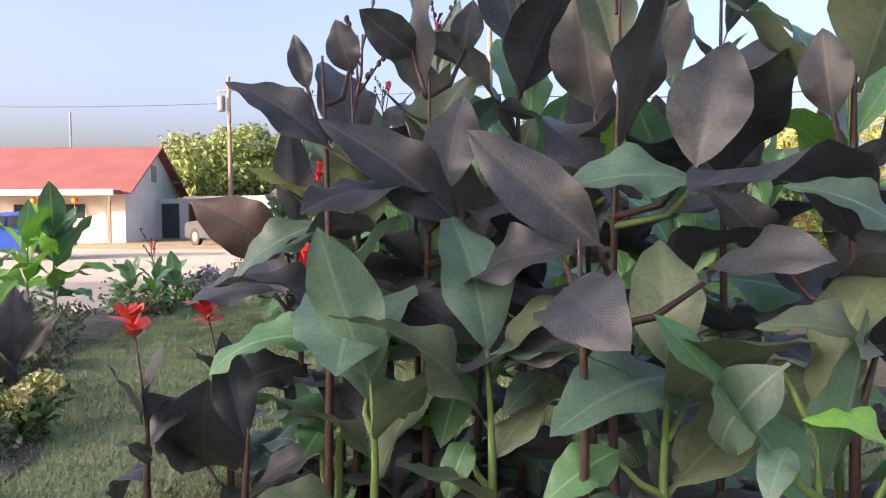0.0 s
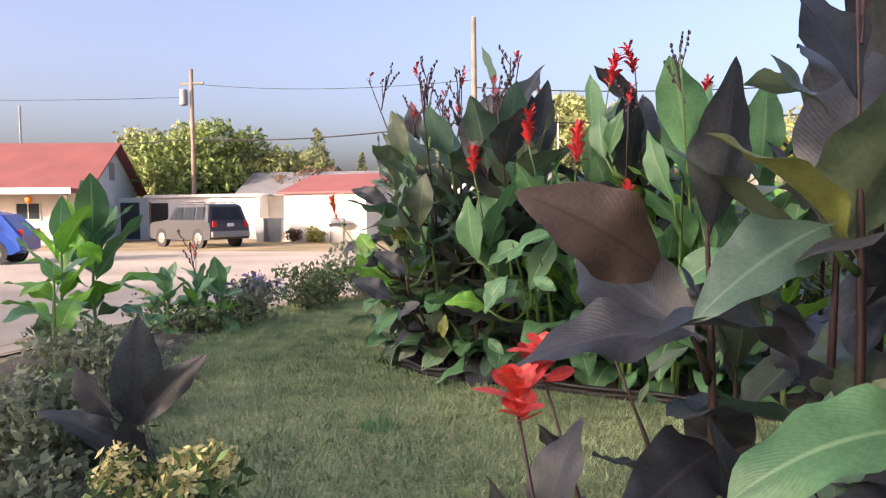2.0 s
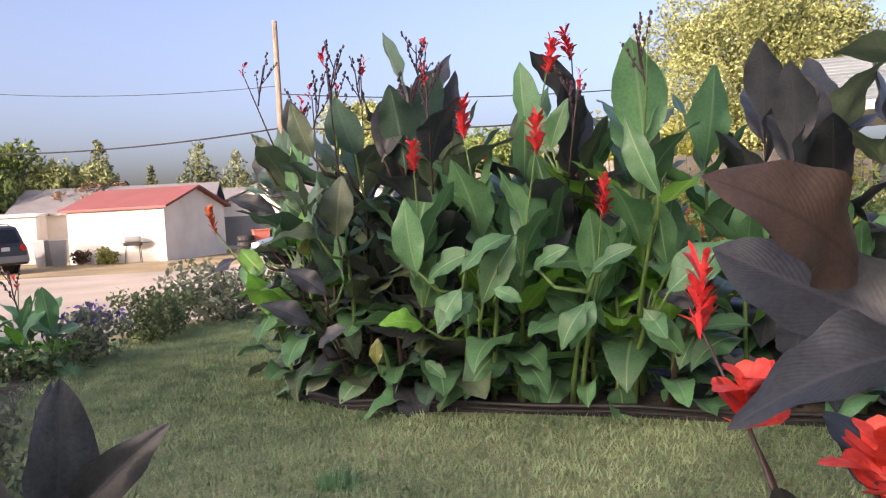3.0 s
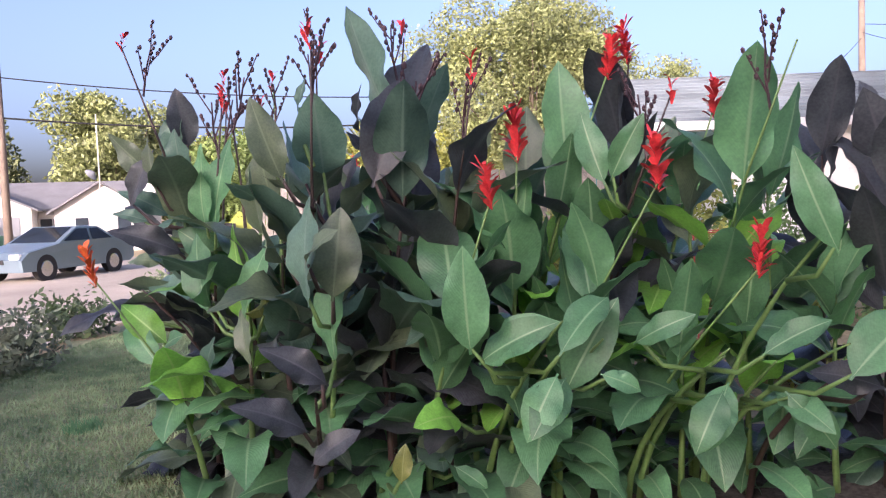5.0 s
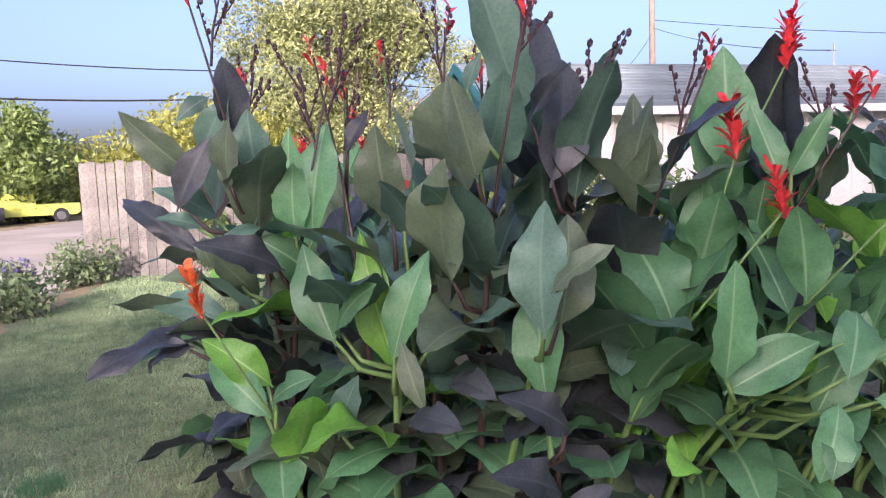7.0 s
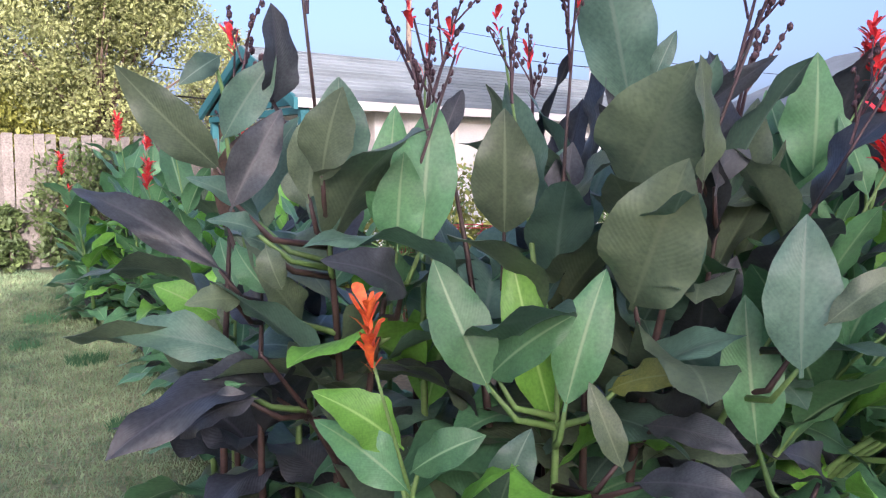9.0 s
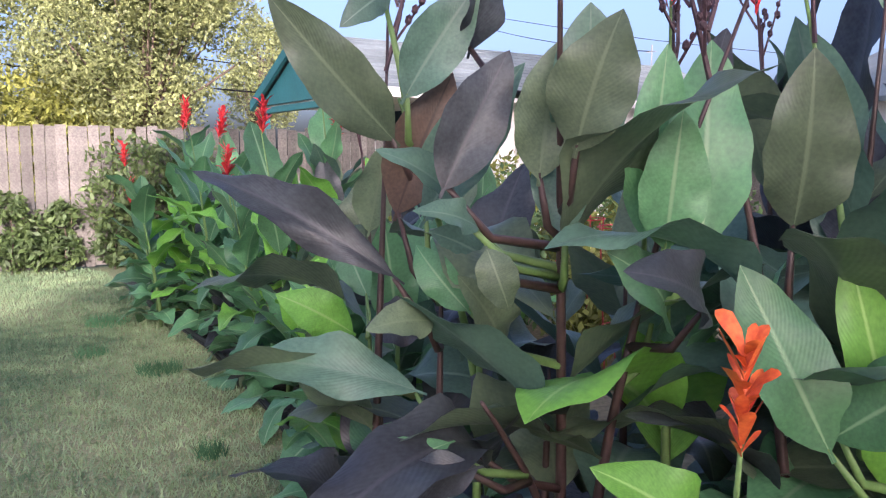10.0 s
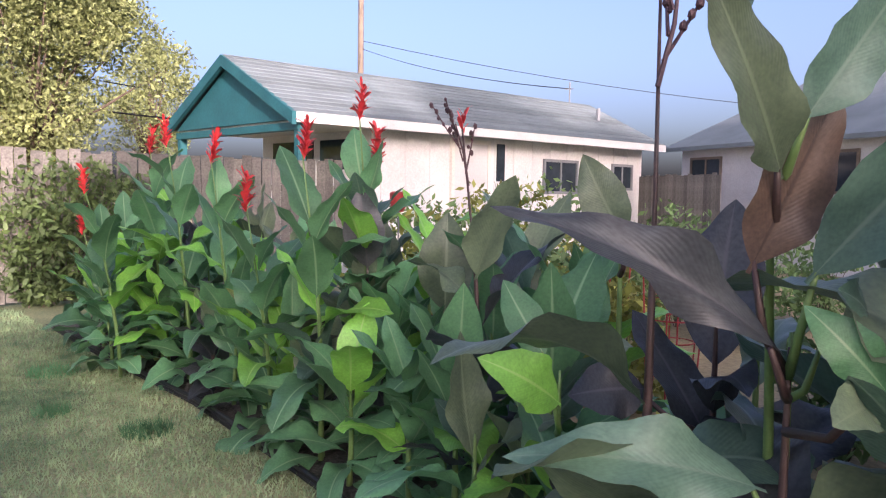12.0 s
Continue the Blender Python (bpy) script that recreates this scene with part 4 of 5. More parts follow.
# far buildings
rh = house_plain("red_roof_house", -35.5, 29.5, 20, 11.5, 9, 2.6, 2.3, (M_CREAM, M_REDROOF), "cream house with a red metal roof and porch", 0.5)
gar = house_plain("garage", -24.4, 38.0, 10, 5.8, 5, 2.15, 0.12, (M_WHITE, M_TRIM), "low flat-roofed white garage beside the house", 0.15)
shed = house_plain("red_roof_shed", -16.0, 36.2, -13, 4.5, 5.2, 2.25, 0.8, (M_CREAM, M_REDROOF), "cream shed with a red metal roof", 0.25)
bung = house_plain("bungalow", -13.5, 47.5, 0, 12.2, 6, 2.15, 1.25, (M_CREAM, M_DARKROOF), "beige bungalow with a grey shingle roof", 0.4)
for gx in (1.6, 4.4, 6.6):
    window_on(bung, gx, 0.9, 1.1, 0.7)
wing = house_plain("bungalow_wing", -2.0, 43.6, 90, 4.4, 3.9, 1.95, 1.2, (M_CREAM, M_DARKROOF), "beige gabled front wing of a bungalow", 0.3)
for y0 in (0.7, 2.5):
    w_ = boxed((-.03, y0, .8), (-.005, y0 + .55, 1.6))
    part("pane", w_, M_GLASS, wing)
    part("window_sill", boxed((-.06, y0 - .08, .72), (-.004, y0 + .63, .79)), M_TRIM, wing)
porch = house_plain("bungalow_porch", -7.0, 45.2, 90, 2.6, 5.4, 2.1, 1.3, (M_CREAM, M_DARKROOF), "beige gabled porch front of a bungalow", 0.3)
# grey sheet on the solid front, coloured like shade inside a porch
part("painted_porch_shade", boxed((-.03, .5, .2), (-.005, 4.9, 1.75)), M_PLASTIC_GREY, porch)
part("chimney", boxed((11.3, 1.0, 0), (12.0, 1.7, 3.6)), M_WHITE, bung)
grey_far = house_plain("grey_roof_house", -20.5, 40.5, 8, 9, 6, 2.3, 1.2, (M_CREAM, M_DARKROOF), "low house with a grey shingle roof", 0.3)


# ---- trees ----
def leafy_crown(name, blobs, mat, count, leaf, seed, parent):
    """Many small leaf blades scattered in loose clumps."""
    rs = np.random.RandomState(seed)
    vol = np.array([b[3] ** 2 for b in blobs])
    pick = rs.choice(len(blobs), count, p=vol / vol.sum())
    c = np.array([b[:3] for b in blobs])[pick]
    r = np.array([b[3] for b in blobs])[pick]
    d = rs.normal(size=(count, 3))
    d /= np.linalg.norm(d, axis=1)[:, None]
    rad = r * (0.55 + 0.5 * rs.rand(count) ** 0.6)
    sub = rs.normal(size=(count, 3)) * (0.12 * r)[:, None]
    p = c + d * rad[:, None] * np.array([1, 1, 0.9]) + sub
    u = rs.normal(size=(count, 3))
    u /= np.linalg.norm(u, axis=1)[:, None]
    v = np.cross(u, rs.normal(size=(count, 3)))
    v /= np.linalg.norm(v, axis=1)[:, None]
    sz = leaf * (0.6 + 0.8 * rs.rand(count))[:, None]
    quad = np.stack([p - u * sz, p + v * sz * .45, p + u * sz, p - v * sz * .45], 1).reshape(-1, 3)
    faces = np.arange(count * 4).reshape(-1, 4)
    me = mesh_py(name, quad.tolist(), faces.tolist(), mat)
    ob = new(name, me)
    ob.parent = parent
    return ob


def tree(x, y, h, width, mat, seed, label, leaves=9000, leaf=0.16, z=0.0, trunk_h=0.3):
    rnd = random.Random(seed)
    e = thing("tree", x, y, z, 0, label, "tree")
    bm = bmesh.new()
    th = h * trunk_h
    tube(bm, [(0, 0, 0), (0.05, 0, th * .5), (0, .05, th), (0.1, 0, h * .75)], [h * .03, h * .025, h * .02, h * .006], 8)
    blobs = []
    for k in range(30):
        a = k * 2.4 + rnd.uniform(-.4, .4)
        f = rnd.uniform(0.2, 1.1)
        zz = h * (trunk_h + (1 - trunk_h) * rnd.uniform(0.15, 0.88))
        rr = width / 2 * math.sin(math.pi * min(1, max(.12, (zz / h - trunk_h * .6) / (1.12 - trunk_h * .6)))) * f * .8
        c = (math.cos(a) * rr, math.sin(a) * rr, zz)
        blobs.append((*c, width * rnd.uniform(.10, .19)))
        tube(bm, [(0, 0, th * rnd.uniform(.7, 1.2)), (c[0] * .5, c[1] * .5, (th + zz) / 2), c], [h * .008, h * .005, h * .002], 5)
    part("trunk", bm, M_BARK, e, smooth=True)
    leafy_crown("crown", blobs, mat, leaves, leaf, seed, e)
    return e


def conifer(x, y, h, width, seed, label, z=ROAD_Z, leaves=5000):
    e = thing("conifer", x, y, z, 0, label, "tree")
    rnd = random.Random(seed)
    bm = tube(bmesh.new(), [(0, 0, 0), (0, 0, h * .97)], [h * .025, h * .004], 7)
    part("trunk", bm, M_BARK, e)
    blobs = []
    for k in range(34):
        f = (k + .5) / 34
        zz = h * (.12 + .86 * f)
        rr = width / 2 * (1 - f) ** .8
        a = k * 2.4
        blobs.append((math.cos(a) * rr * .6, math.sin(a) * rr * .6, zz, max(.12 * width / 2, rr * .5)))
    leafy_crown("crown", blobs, F_CONIFER, leaves, h * .022, seed, e)
    return e


tree(10.7, 29.0, 8.1, 8.4, F_OLIVE, 21, "large poplar with yellowing olive leaves behind the fence", 60000, 0.072)
tree(23.2, 38.0, 8.6, 5.0, F_OLIVE, 27, "slender yellowing tree behind the fence", 9000, 0.09)
tree(5.9, 30.5, 4.0, 7, F_YELLOW, 22, "yellow-green leafy shrub tree behind the fence", 14000, 0.10, trunk_h=.12)
tree(11.2, 32.5, 4.8, 8, F_YELLOW, 28, "yellow-green leafy tree behind the fence", 12000, 0.11, trunk_h=.12)
tree(-24.3, 43.4, 6.7, 8, F_GREEN, 23, "green broadleaf tree behind the garage", 12000, 0.16, ROAD_Z, .12)
tree(-29.0, 47.0, 7.2, 7, F_OLIVE, 24, "olive broadleaf tree behind the garage", 9000, 0.17, ROAD_Z, .12)
tree(-21.0, 46.0, 5.3, 6, F_OLIVE, 29, "low olive tree behind the garage", 8000, 0.15, ROAD_Z, .1)
tree(-4.3, 58.6, 9.8, 9, F_OLIVE, 25, "tall olive-green tree beyond the street", 14000, 0.18, ROAD_Z, .12)
tree(0.8, 61.0, 7.5, 7, F_YELLOW, 40, "yellow-green tree beyond the street", 9000, 0.18, ROAD_Z, .12)
tree(3.8, 53.0, 5.9, 8, F_GREEN, 26, "round green tree beyond the street", 14000, 0.16, ROAD_Z, .06)
tree(8.0, 62.1, 4.0, 13, F_YELLOW, 41, "long yellow-green hedge trees down the street", 12000, 0.18, ROAD_Z, .05)
conifer(-21.0, 52.4, 7.0, 4.2, 31, "dark green spruce beyond the street")
conifer(-18.0, 52.8, 5.3, 2.6, 33, "small dark spruce beyond the street")
conifer(-15.3, 54.0, 6.8, 5.5, 32, "broad dark green pine beyond the street")
conifer(-12.8, 53.6, 6.0, 5, 34, "broad dark green pine beyond the street")
conifer(-10.6, 62.0, 8.7, 5.0, 35, "tall dark pine behind the bungalow")
conifer(-32.3, 48.0, 6.9, 4.5, 36, "ragged dark conifer behind the red roof")

# ---- poles and wires ----
def pole(x, y, z, h, label, r=0.14, lean=0.0):
    e = thing("utility_pole", x, y, z, 0, label, "utility pole")
    part("shaft", tube(bmesh.new(), [(0, 0, 0), (lean, 0, h)], [r, r * .7], 10), M_POLE, e, smooth=True)
    return e


P1 = pole(-22.7, 39.6, ROAD_Z, 8.9, "brown wooden utility pole with a transformer behind the garage")
pole(-6.3, 33.2, ROAD_Z, 9.0, "tall bare wooden utility pole by the street")
pole(23.0, 26.2, 0, 11.5, "grey-brown wooden utility pole behind the house")

part("transformer", tube(bmesh.new(), [(-.35, -.2, 7.0), (-.35, -.2, 7.05), (-.35, -.2, 7.8), (-.35, -.2, 7.85)], [.16, .22, .22, .15], 12), M_PLASTIC_GREY, P1)
part("crossarm", boxed((-.7, -.05, 8.1), (.7, .05, 8.2)), M_POLE, P1)


def wire(pts, label, r=0.015):
    """A hanging cable through the given points, with sag between them."""
    line = []
    for a, b in zip(pts, pts[1:]):
        a, b = Vector(a), Vector(b)
        sag = (b - a).length * 0.018
        for k in range(11):
            f = k / 10
            line.append(a.lerp(b, f) - Vector((0, 0, sag * 4 * f * (1 - f))))
    tagged(link_bm("overhead_wire", tube(bmesh.new(), line, r, 4), M_BLACK), label, "wire")


wire([(-60, 40, 6), (-22.7, 39.6, 5.0), (-6.3, 33.2, 4.7), (7.0, 33, 4.5), (30, 28, 4.3)], "dark cable strung between utility poles", .03)
wire([(-22.7, 39.6, 7.9), (-6.3, 33.2, 6.3)], "thin cable strung between utility poles", .012)
wire([(-6.3, 33.2, 6.0), (8, 32, 5.4), (30, 27.5, 5.0)], "thin cable strung between utility poles", .02)
wire([(-60, 30, 9), (-22.7, 39.6, 7.2)], "thin cable strung between utility poles", .012)
wire([(23.0, 26.2, 7.1), (16.09, 15.24, 4.2)], "thin service cable to the house mast", .012)
wire([(23.0, 26.2, 7.4), (32, 9, 4.9)], "thin cable strung between utility poles", .012)
wire([(23.0, 26.2, 6.9), (14.0, 20.6, 3.9)], "thin service cable to the roof", .012)

# unseen tall trees far behind the walk, added to cast shade over the yard
for i, (lat, hh, w) in enumerate(((-9, 11.0, 9), (-4, 12.0, 9), (1, 17.5, 10), (6, 19, 10), (11, 19, 10), (16, 18, 10), (21, 16, 10), (26, 14, 10))):
    tree(-31 + 0.74 * lat + (i % 2) * 1.5, -24 - 0.67 * lat, hh, w, F_GREEN, 400 + i, "unseen leafy tree added to shade the yard", 9000, 0.5, 0.0, 0.08)


# ---- details of the white house ----
window_on(hx, 6.52, 1.57, 1.06, 0.63, 0.45, "window", None, M_PLASTIC_GREY)
window_on(hx, 9.0, 1.68, 0.72, 0.50, 0.45, "window", None, M_PLASTIC_GREY)
door = thing("door")
door.parent = hx
part("door_panel", boxed((3.80, 0.40, 0.45), (4.71, 0.43, 2.46), 0.01), M_TRIM, door)
bm = bmesh.new()
for lo, hi in (((3.72, .38, .40), (3.80, .45, 2.54)), ((4.71, .38, .40), (4.79, .45, 2.54)), ((3.80, .38, 2.46), (4.71, .45, 2.54))):
    box(bm, lo, hi)
part("door_frame", bm, M_CREAM, door)
part("narrow_window", boxed((5.02, 0.42, 1.75), (5.24, 0.447, 2.50)), M_GLASS, hx)
for y0, y1 in ((0.75, 2.0), (2.25, 3.7)):
    part("porch_window", boxed((1.82, y0, 1.9), (1.847, y1, 2.45)), M_GLASS, hx)
    part("porch_window_sill", boxed((1.79, y0 - .05, 1.84), (1.848, y1 + .05, 1.898)), M_TRIM, hx)
part("roof_vent", tube(bmesh.new(), [(9.4, 1.2, EAVE + .55), (9.4, 1.2, EAVE + .98)], 0.05, 8), M_PLASTIC_GREY, hx)
bm = bmesh.new()
tube(bm, [(9.65, 2.3, EAVE + RISE), (9.65, 2.3, EAVE + RISE + .62)], 0.02, 6)
tube(bm, [(9.45, 2.3, EAVE + RISE + .42), (9.8, 2.3, EAVE + RISE + .47)], 0.012, 5)
part("service_mast", bm, M_PLASTIC_GREY, hx)

# second house to the right of it and the board fence between
h2 = house_plain("grey_house", 17.2, 12.6, -135, 10, 8, 2.75, 1.75, (M_WHITE, M_GREYROOF), "pale grey sided house with a brown-grey shingle roof", 0.35, 0.0)
window_on(h2, 0.45, 1.65, 1.1, 0.75, 0.0, "window", None, M_POLE)
window_on(h2, 4.4, 1.65, 1.2, 0.75, 0.0, "window", None, M_POLE)
for i in range(22):
    part("siding_board", boxed((0.0, -.012, 0.1 + i * .12), (10, -.002, 0.205 + i * .12)), M_WHITE, h2)
fence2 = thing("board_fence", 0, 0, 0, 0, "short weathered board fence between the two houses", "fence")
for i in range(22):
    f = i / 22
    b = new("board", board_me)
    b.parent = fence2
    b.matrix_basis = pose(15.6 - 2.3 * f, 13.3 - 2.2 * f, 0.0 + rnd.uniform(-.03, .03), 0, 0, -132)

# ---- bed soil, edging ----
def strip(name, left, right, mat, z, label, category):
    verts, faces = [], []
    n = len(left)
    for i in range(n):
        for j in range(7):
            p = Vector(left[i]).lerp(Vector(right[i]), j / 6)
            hump = 0.05 * math.sin(math.pi * j / 6)
            verts.append((p.x, p.y, z + hump + 0.02 * noise.noise((p.x * 4, p.y * 4, 0))))
    for i in range(n - 1):
        for j in range(6):
            faces.append((i * 7 + j, i * 7 + j + 1, (i + 1) * 7 + j + 1, (i + 1) * 7 + j))
    ob = new(name, mesh_py(name, verts, faces, mat, True))
    return tagged(ob, label, category, kind="structure")


EDGE = [(3.2, 5.4), (1.5, 6.22), (0.74, 6.57), (0.0, 6.88), (-0.79, 7.16), (-1.2, 7.26), (-1.52, 7.40), (-1.78, 7.66), (-1.93, 8.05), (-1.86, 8.45),
        (-1.10, 9.85), (-0.30, 11.3), (0.45, 12.8), (1.3, 14.9), (2.0, 16.5)]
INNER = [(3.7, 6.6), (2.0, 7.5), (1.2, 7.9), (0.4, 8.2), (-0.2, 8.4), (-0.3, 8.5), (-0.4, 8.6), (-0.4, 8.7), (-0.4, 8.8), (-0.3, 9.0),
         (0.0, 9.6), (0.8, 10.9), (1.5, 12.3), (2.3, 14.4), (3.0, 16.0)]
strip("bed_soil", EDGE, INNER, M_SOIL, 0.012, "dark bare soil of the canna bed", "soil")
strip("bed_soil", [(-0.25, 3.1), (-0.1, 3.7), (0.0, 4.5), (0.8, 4.9), (2.6, 4.8)], [(1.2, 2.6), (1.6, 2.7), (2.0, 2.8), (2.4, 2.9), (3.0, 3.0)], M_SOIL, 0.012, "dark mulched soil of the bronze canna bed", "soil")
strip("garden_soil", [(3.7, 6.6), (1.2, 7.9), (-0.3, 8.6), (0.0, 9.6), (0.8, 10.9), (1.5, 12.3), (2.3, 14.4)], [(11, 7), (11, 8), (11, 9), (11, 10), (10.6, 11.5), (9.5, 13.2), (6.0, 15.6)], M_DRY, 0.008, "bare dry earth of the vegetable garden", "soil")
edging = thing("bed_edging", 0, 0, 0, 0, "black plastic lawn edging round the canna bed", "edging")
smooth = []
for a, b in zip(EDGE, EDGE[1:]):
    for k in range(5):
        smooth.append(Vector(a).lerp(Vector(b), k / 5))
for name, r, zz in (("rim", 0.016, 0.062), ("lower_bead", 0.010, 0.03)):
    part(name, tube(bmesh.new(), [(p.x, p.y, zz + 0.006 * math.sin(i)) for i, p in enumerate(smooth)], r, 7), M_EDGE, edging, smooth=True)
bm = bmesh.new()
for p, q in zip(smooth, smooth[1:]):
    side = Vector((-(q - p).y, (q - p).x)).normalized() * 0.003
    ring = [[bm.verts.new((v.x + side.x * k, v.y + side.y * k, z)) for k in (-1, 1) for z in (-0.01, 0.06)] for v in (p, q)]
    for i, j in ((0, 1), (1, 3), (3, 2), (2, 0)):
        bm.faces.new((ring[0][i], ring[0][j], ring[1][j], ring[1][i]))
part("band", bm, M_EDGE, edging)

# ---- grass ----
def grass(name, count, inside, box_, h, mat, seed, label):
    rs = np.random.RandomState(seed)
    x = rs.uniform(box_[0], box_[1], count)
    y = rs.uniform(box_[2], box_[3], count)
    keep = np.array([inside(a, b) for a, b in zip(x, y)])
    x, y = x[keep], y[keep]
    n = len(x)
    z = np.array([ground_z(a, b) for a, b in zip(x, y)])
    a = rs.uniform(0, 6.28, n)
    hh = h * rs.uniform(.5, 1.3, n)
    w = 0.004 + 0.003 * rs.rand(n)
    lean = hh * rs.uniform(.2, 1.0, n)
    la = rs.uniform(0, 6.28, n)
    v = np.empty((n, 3, 3))
    v[:, 0] = np.stack([x - np.cos(a) * w, y - np.sin(a) * w, z], 1)
    v[:, 1] = np.stack([x + np.cos(a) * w, y + np.sin(a) * w, z], 1)
    v[:, 2] = np.stack([x + np.cos(la) * lean, y + np.sin(la) * lean, z + hh], 1)
    me = mesh_py(name, v.reshape(-1, 3).tolist(), np.arange(n * 3).reshape(-1, 3).tolist(), mat)
    return tagged(new(name, me), label, "grass", kind="stuff")


def in_lawn(x, y):
    if outside(x, y) > -0.05:
        return False
    if x > -1.9 and y > 7.3:
        # right of the side edging lies the bed
        return x < np.interp(y, [7.3, 8.1, 9.8, 11.3, 12.8, 14.9, 17.5], [-1.45, -1.97, -1.16, -0.34, 0.41, 1.25, 2.4])
    if y > np.interp(x, [-1.4, 0, 1.5, 3.2], [7.28, 6.84, 6.18, 5.35]) and x > -1.9:
        return False
    return not (-0.2 < x and 2.7 < y < 4.8)


grass("grass", 330000, in_lawn, (-5, 3, 2.4, 15), 0.036, M_GRASS, 1, "short mown grass blades, green with dry tips")
grass("grass_far", 60000, in_lawn, (-4.5, 4, 15, 20), 0.05, M_GRASS, 2, "mown grass towards the fence")


# ---- small plants of the border along the street ----
def shrub(name, x, y, w, h, mat, seed, label, count=700, leaf=0.03, category="shrub", flowers=None, z=None):
    rnd_ = random.Random(seed)
    e = thing(name, x, y, ground_z(x, y) if z is None else z, 0, label, category)
    bm_ = bmesh.new()
    blobs = []
    for k in range(9):
        a = k * 2.4
        r = w / 2 * math.sqrt((k + .5) / 9) * .8
        c = Vector((math.cos(a) * r, math.sin(a) * r, h * rnd_.uniform(.45, .85)))
        tube(bm_, [(0, 0, 0), c * .5, c], [.006, .004, .003], 4)
        blobs.append((*c, max(w, h) * rnd_.uniform(.13, .22)))
        blobs.append((c.x * .8, c.y * .8, c.z * .45, max(w, h) * .16))
    part("stem_cluster", bm_, M_BARK, e)
    leafy_crown("foliage", blobs, mat, count, leaf, seed, e)
    if flowers:
        fm, n_, s_ = flowers
        heads = leafy_crown("flower_cluster", [(b[0], b[1], b[2] + b[3] * .6, b[3] * .7) for b in blobs[::2]], fm, n_, s_, seed + 1, e)
        tagged(heads, kind="stuff")
    return e


M_YELLOW = material("yellow petal", (0.7, 0.6, 0.12), 0.6, 0.2, 20, 80, 0.1)
M_SEDUM = material("dull yellow flower clusters", (0.58, 0.53, 0.24), 0.8, 0.3, 30, 90, 0.3)
M_PURPLE = material("purple flower spikes", (0.12, 0.09, 0.28), 0.7, 0.3, 30, 90, 0.2)
shrub("sedum_plant", -1.69, 4.44, 0.50, 0.30, F_TOMATO, 51, "sedum with dull yellow flower clusters by the bed", 900, .03, "plant", (M_SEDUM, 700, .02))
shrub("grey_herb", -2.65, 5.02, 0.6, 0.45, F_GREY, 52, "grey-green leafy herb in the border", 1400, .03, "plant")
shrub("grey_herb", -1.63, 4.13, 0.45, 0.18, F_GREY, 53, "low grey-green herb spreading over mulch", 900, .025, "plant")
shrub("grey_herb", -3.05, 5.86, 0.8, 0.55, F_GREY, 54, "grey-green leafy herb in the border", 1200, .03, "plant")
shrub("grey_herb", -2.30, 4.34, 0.7, 0.24, F_GREY, 67, "low grey-green herb spreading over mulch", 1300, .028, "plant")
shrub("grey_herb", -2.62, 4.82, 0.6, 0.36, F_GREY, 68, "grey-green leafy herb in the border", 1300, .028, "plant")
shrub("border_shrub", -3.79, 6.75, 0.8, 0.45, F_BORDER, 55, "low green border plant by the street", 1000, .035)
shrub("salvia", -4.06, 9.65, 0.75, 0.5, F_GREY, 56, "salvia with purple flower spikes in the border", 900, .035, "plant", (M_PURPLE, 160, .03))
shrub("border_shrub", -3.83, 10.67, 0.8, 0.55, F_BORDER, 57, "rounded yellow-green shrub by the street", 1500, .03)
shrub("grey_shrub", -3.52, 12.15, 1.3, 0.65, F_GREY, 58, "grey-leaved bush at the lawn's edge", 1600, .045)
shrub("border_shrub", -3.86, 11.24, 0.7, 0.45, F_BORDER, 59, "small green shrub with yellow flowers", 900, .03, "shrub", (M_YELLOW, 30, .02))
shrub("border_shrub", -3.02, 14.40, 1.1, 0.5, F_BORDER, 60, "low green border plant by the street", 1000, .045)
shrub("border_shrub", -1.84, 16.15, 1.2, 0.55, F_BORDER, 61, "loose green border plant by the street", 1000, .05)
shrub("salvia", -1.63, 17.84, 0.8, 0.7, F_GREY, 62, "salvia with purple flower spikes in the border", 800, .045, "plant", (M_PURPLE, 200, .04))
shrub("border_shrub", -0.46, 18.86, 1.3, 0.7, F_BORDER, 63, "tall weedy border plants by the street", 1100, .05)
shrub("border_shrub", 0.34, 20.20, 1.3, 0.9, F_BORDER, 64, "tall weedy border plants by the street", 1100, .05)
shrub("ground_cover", -2.83, 5.10, 1.0, 0.2, F_BORDER, 65, "low green ground cover in the border", 900, .03, "plant")
shrub("ground_cover", -4.41, 8.92, 1.2, 0.25, F_BORDER, 66, "low green ground cover in the border", 900, .03, "plant")
tagged(strip("border_mulch", [(-0.9, 3.2), (-1.35, 4.3), (-2.2, 5.2), (-3.2, 6.5), (-3.9, 8.2), (-4.2, 9.4)], [(-2.6, 2.8), (-3.3, 4.2), (-4.2, 5.4), (-4.9, 7), (-5.3, 8.4), (-5.4, 9.6)], M_SOIL, 0.01, "dark mulch of the flower border", "soil"))
# cannas in the border
canna(-4.21, 7.40, 1.05, "lime", 71, None, 10, .48, group="border cannas", low=.3)
canna(-4.37, 7.23, 0.95, "lime", 72, None, 8, .46, group="border cannas", low=.3)
canna(-3.25, 5.81, 0.85, "lime", 77, None, 5, .30, group="border cannas")
for i, (x, y) in enumerate(((-4.45, 8.75), (-4.25, 8.95), (-4.6, 8.95), (-4.35, 9.3), (-4.1, 9.15))):
    canna(x, y, 0.42, "green", 80 + i, "pink" if i == 1 else None, 7, .30, group="border cannas", bloom_h=.35)
canna(-2.10, 4.85, 0.42, "dark", 91, None, 1, .3, group="border cannas")
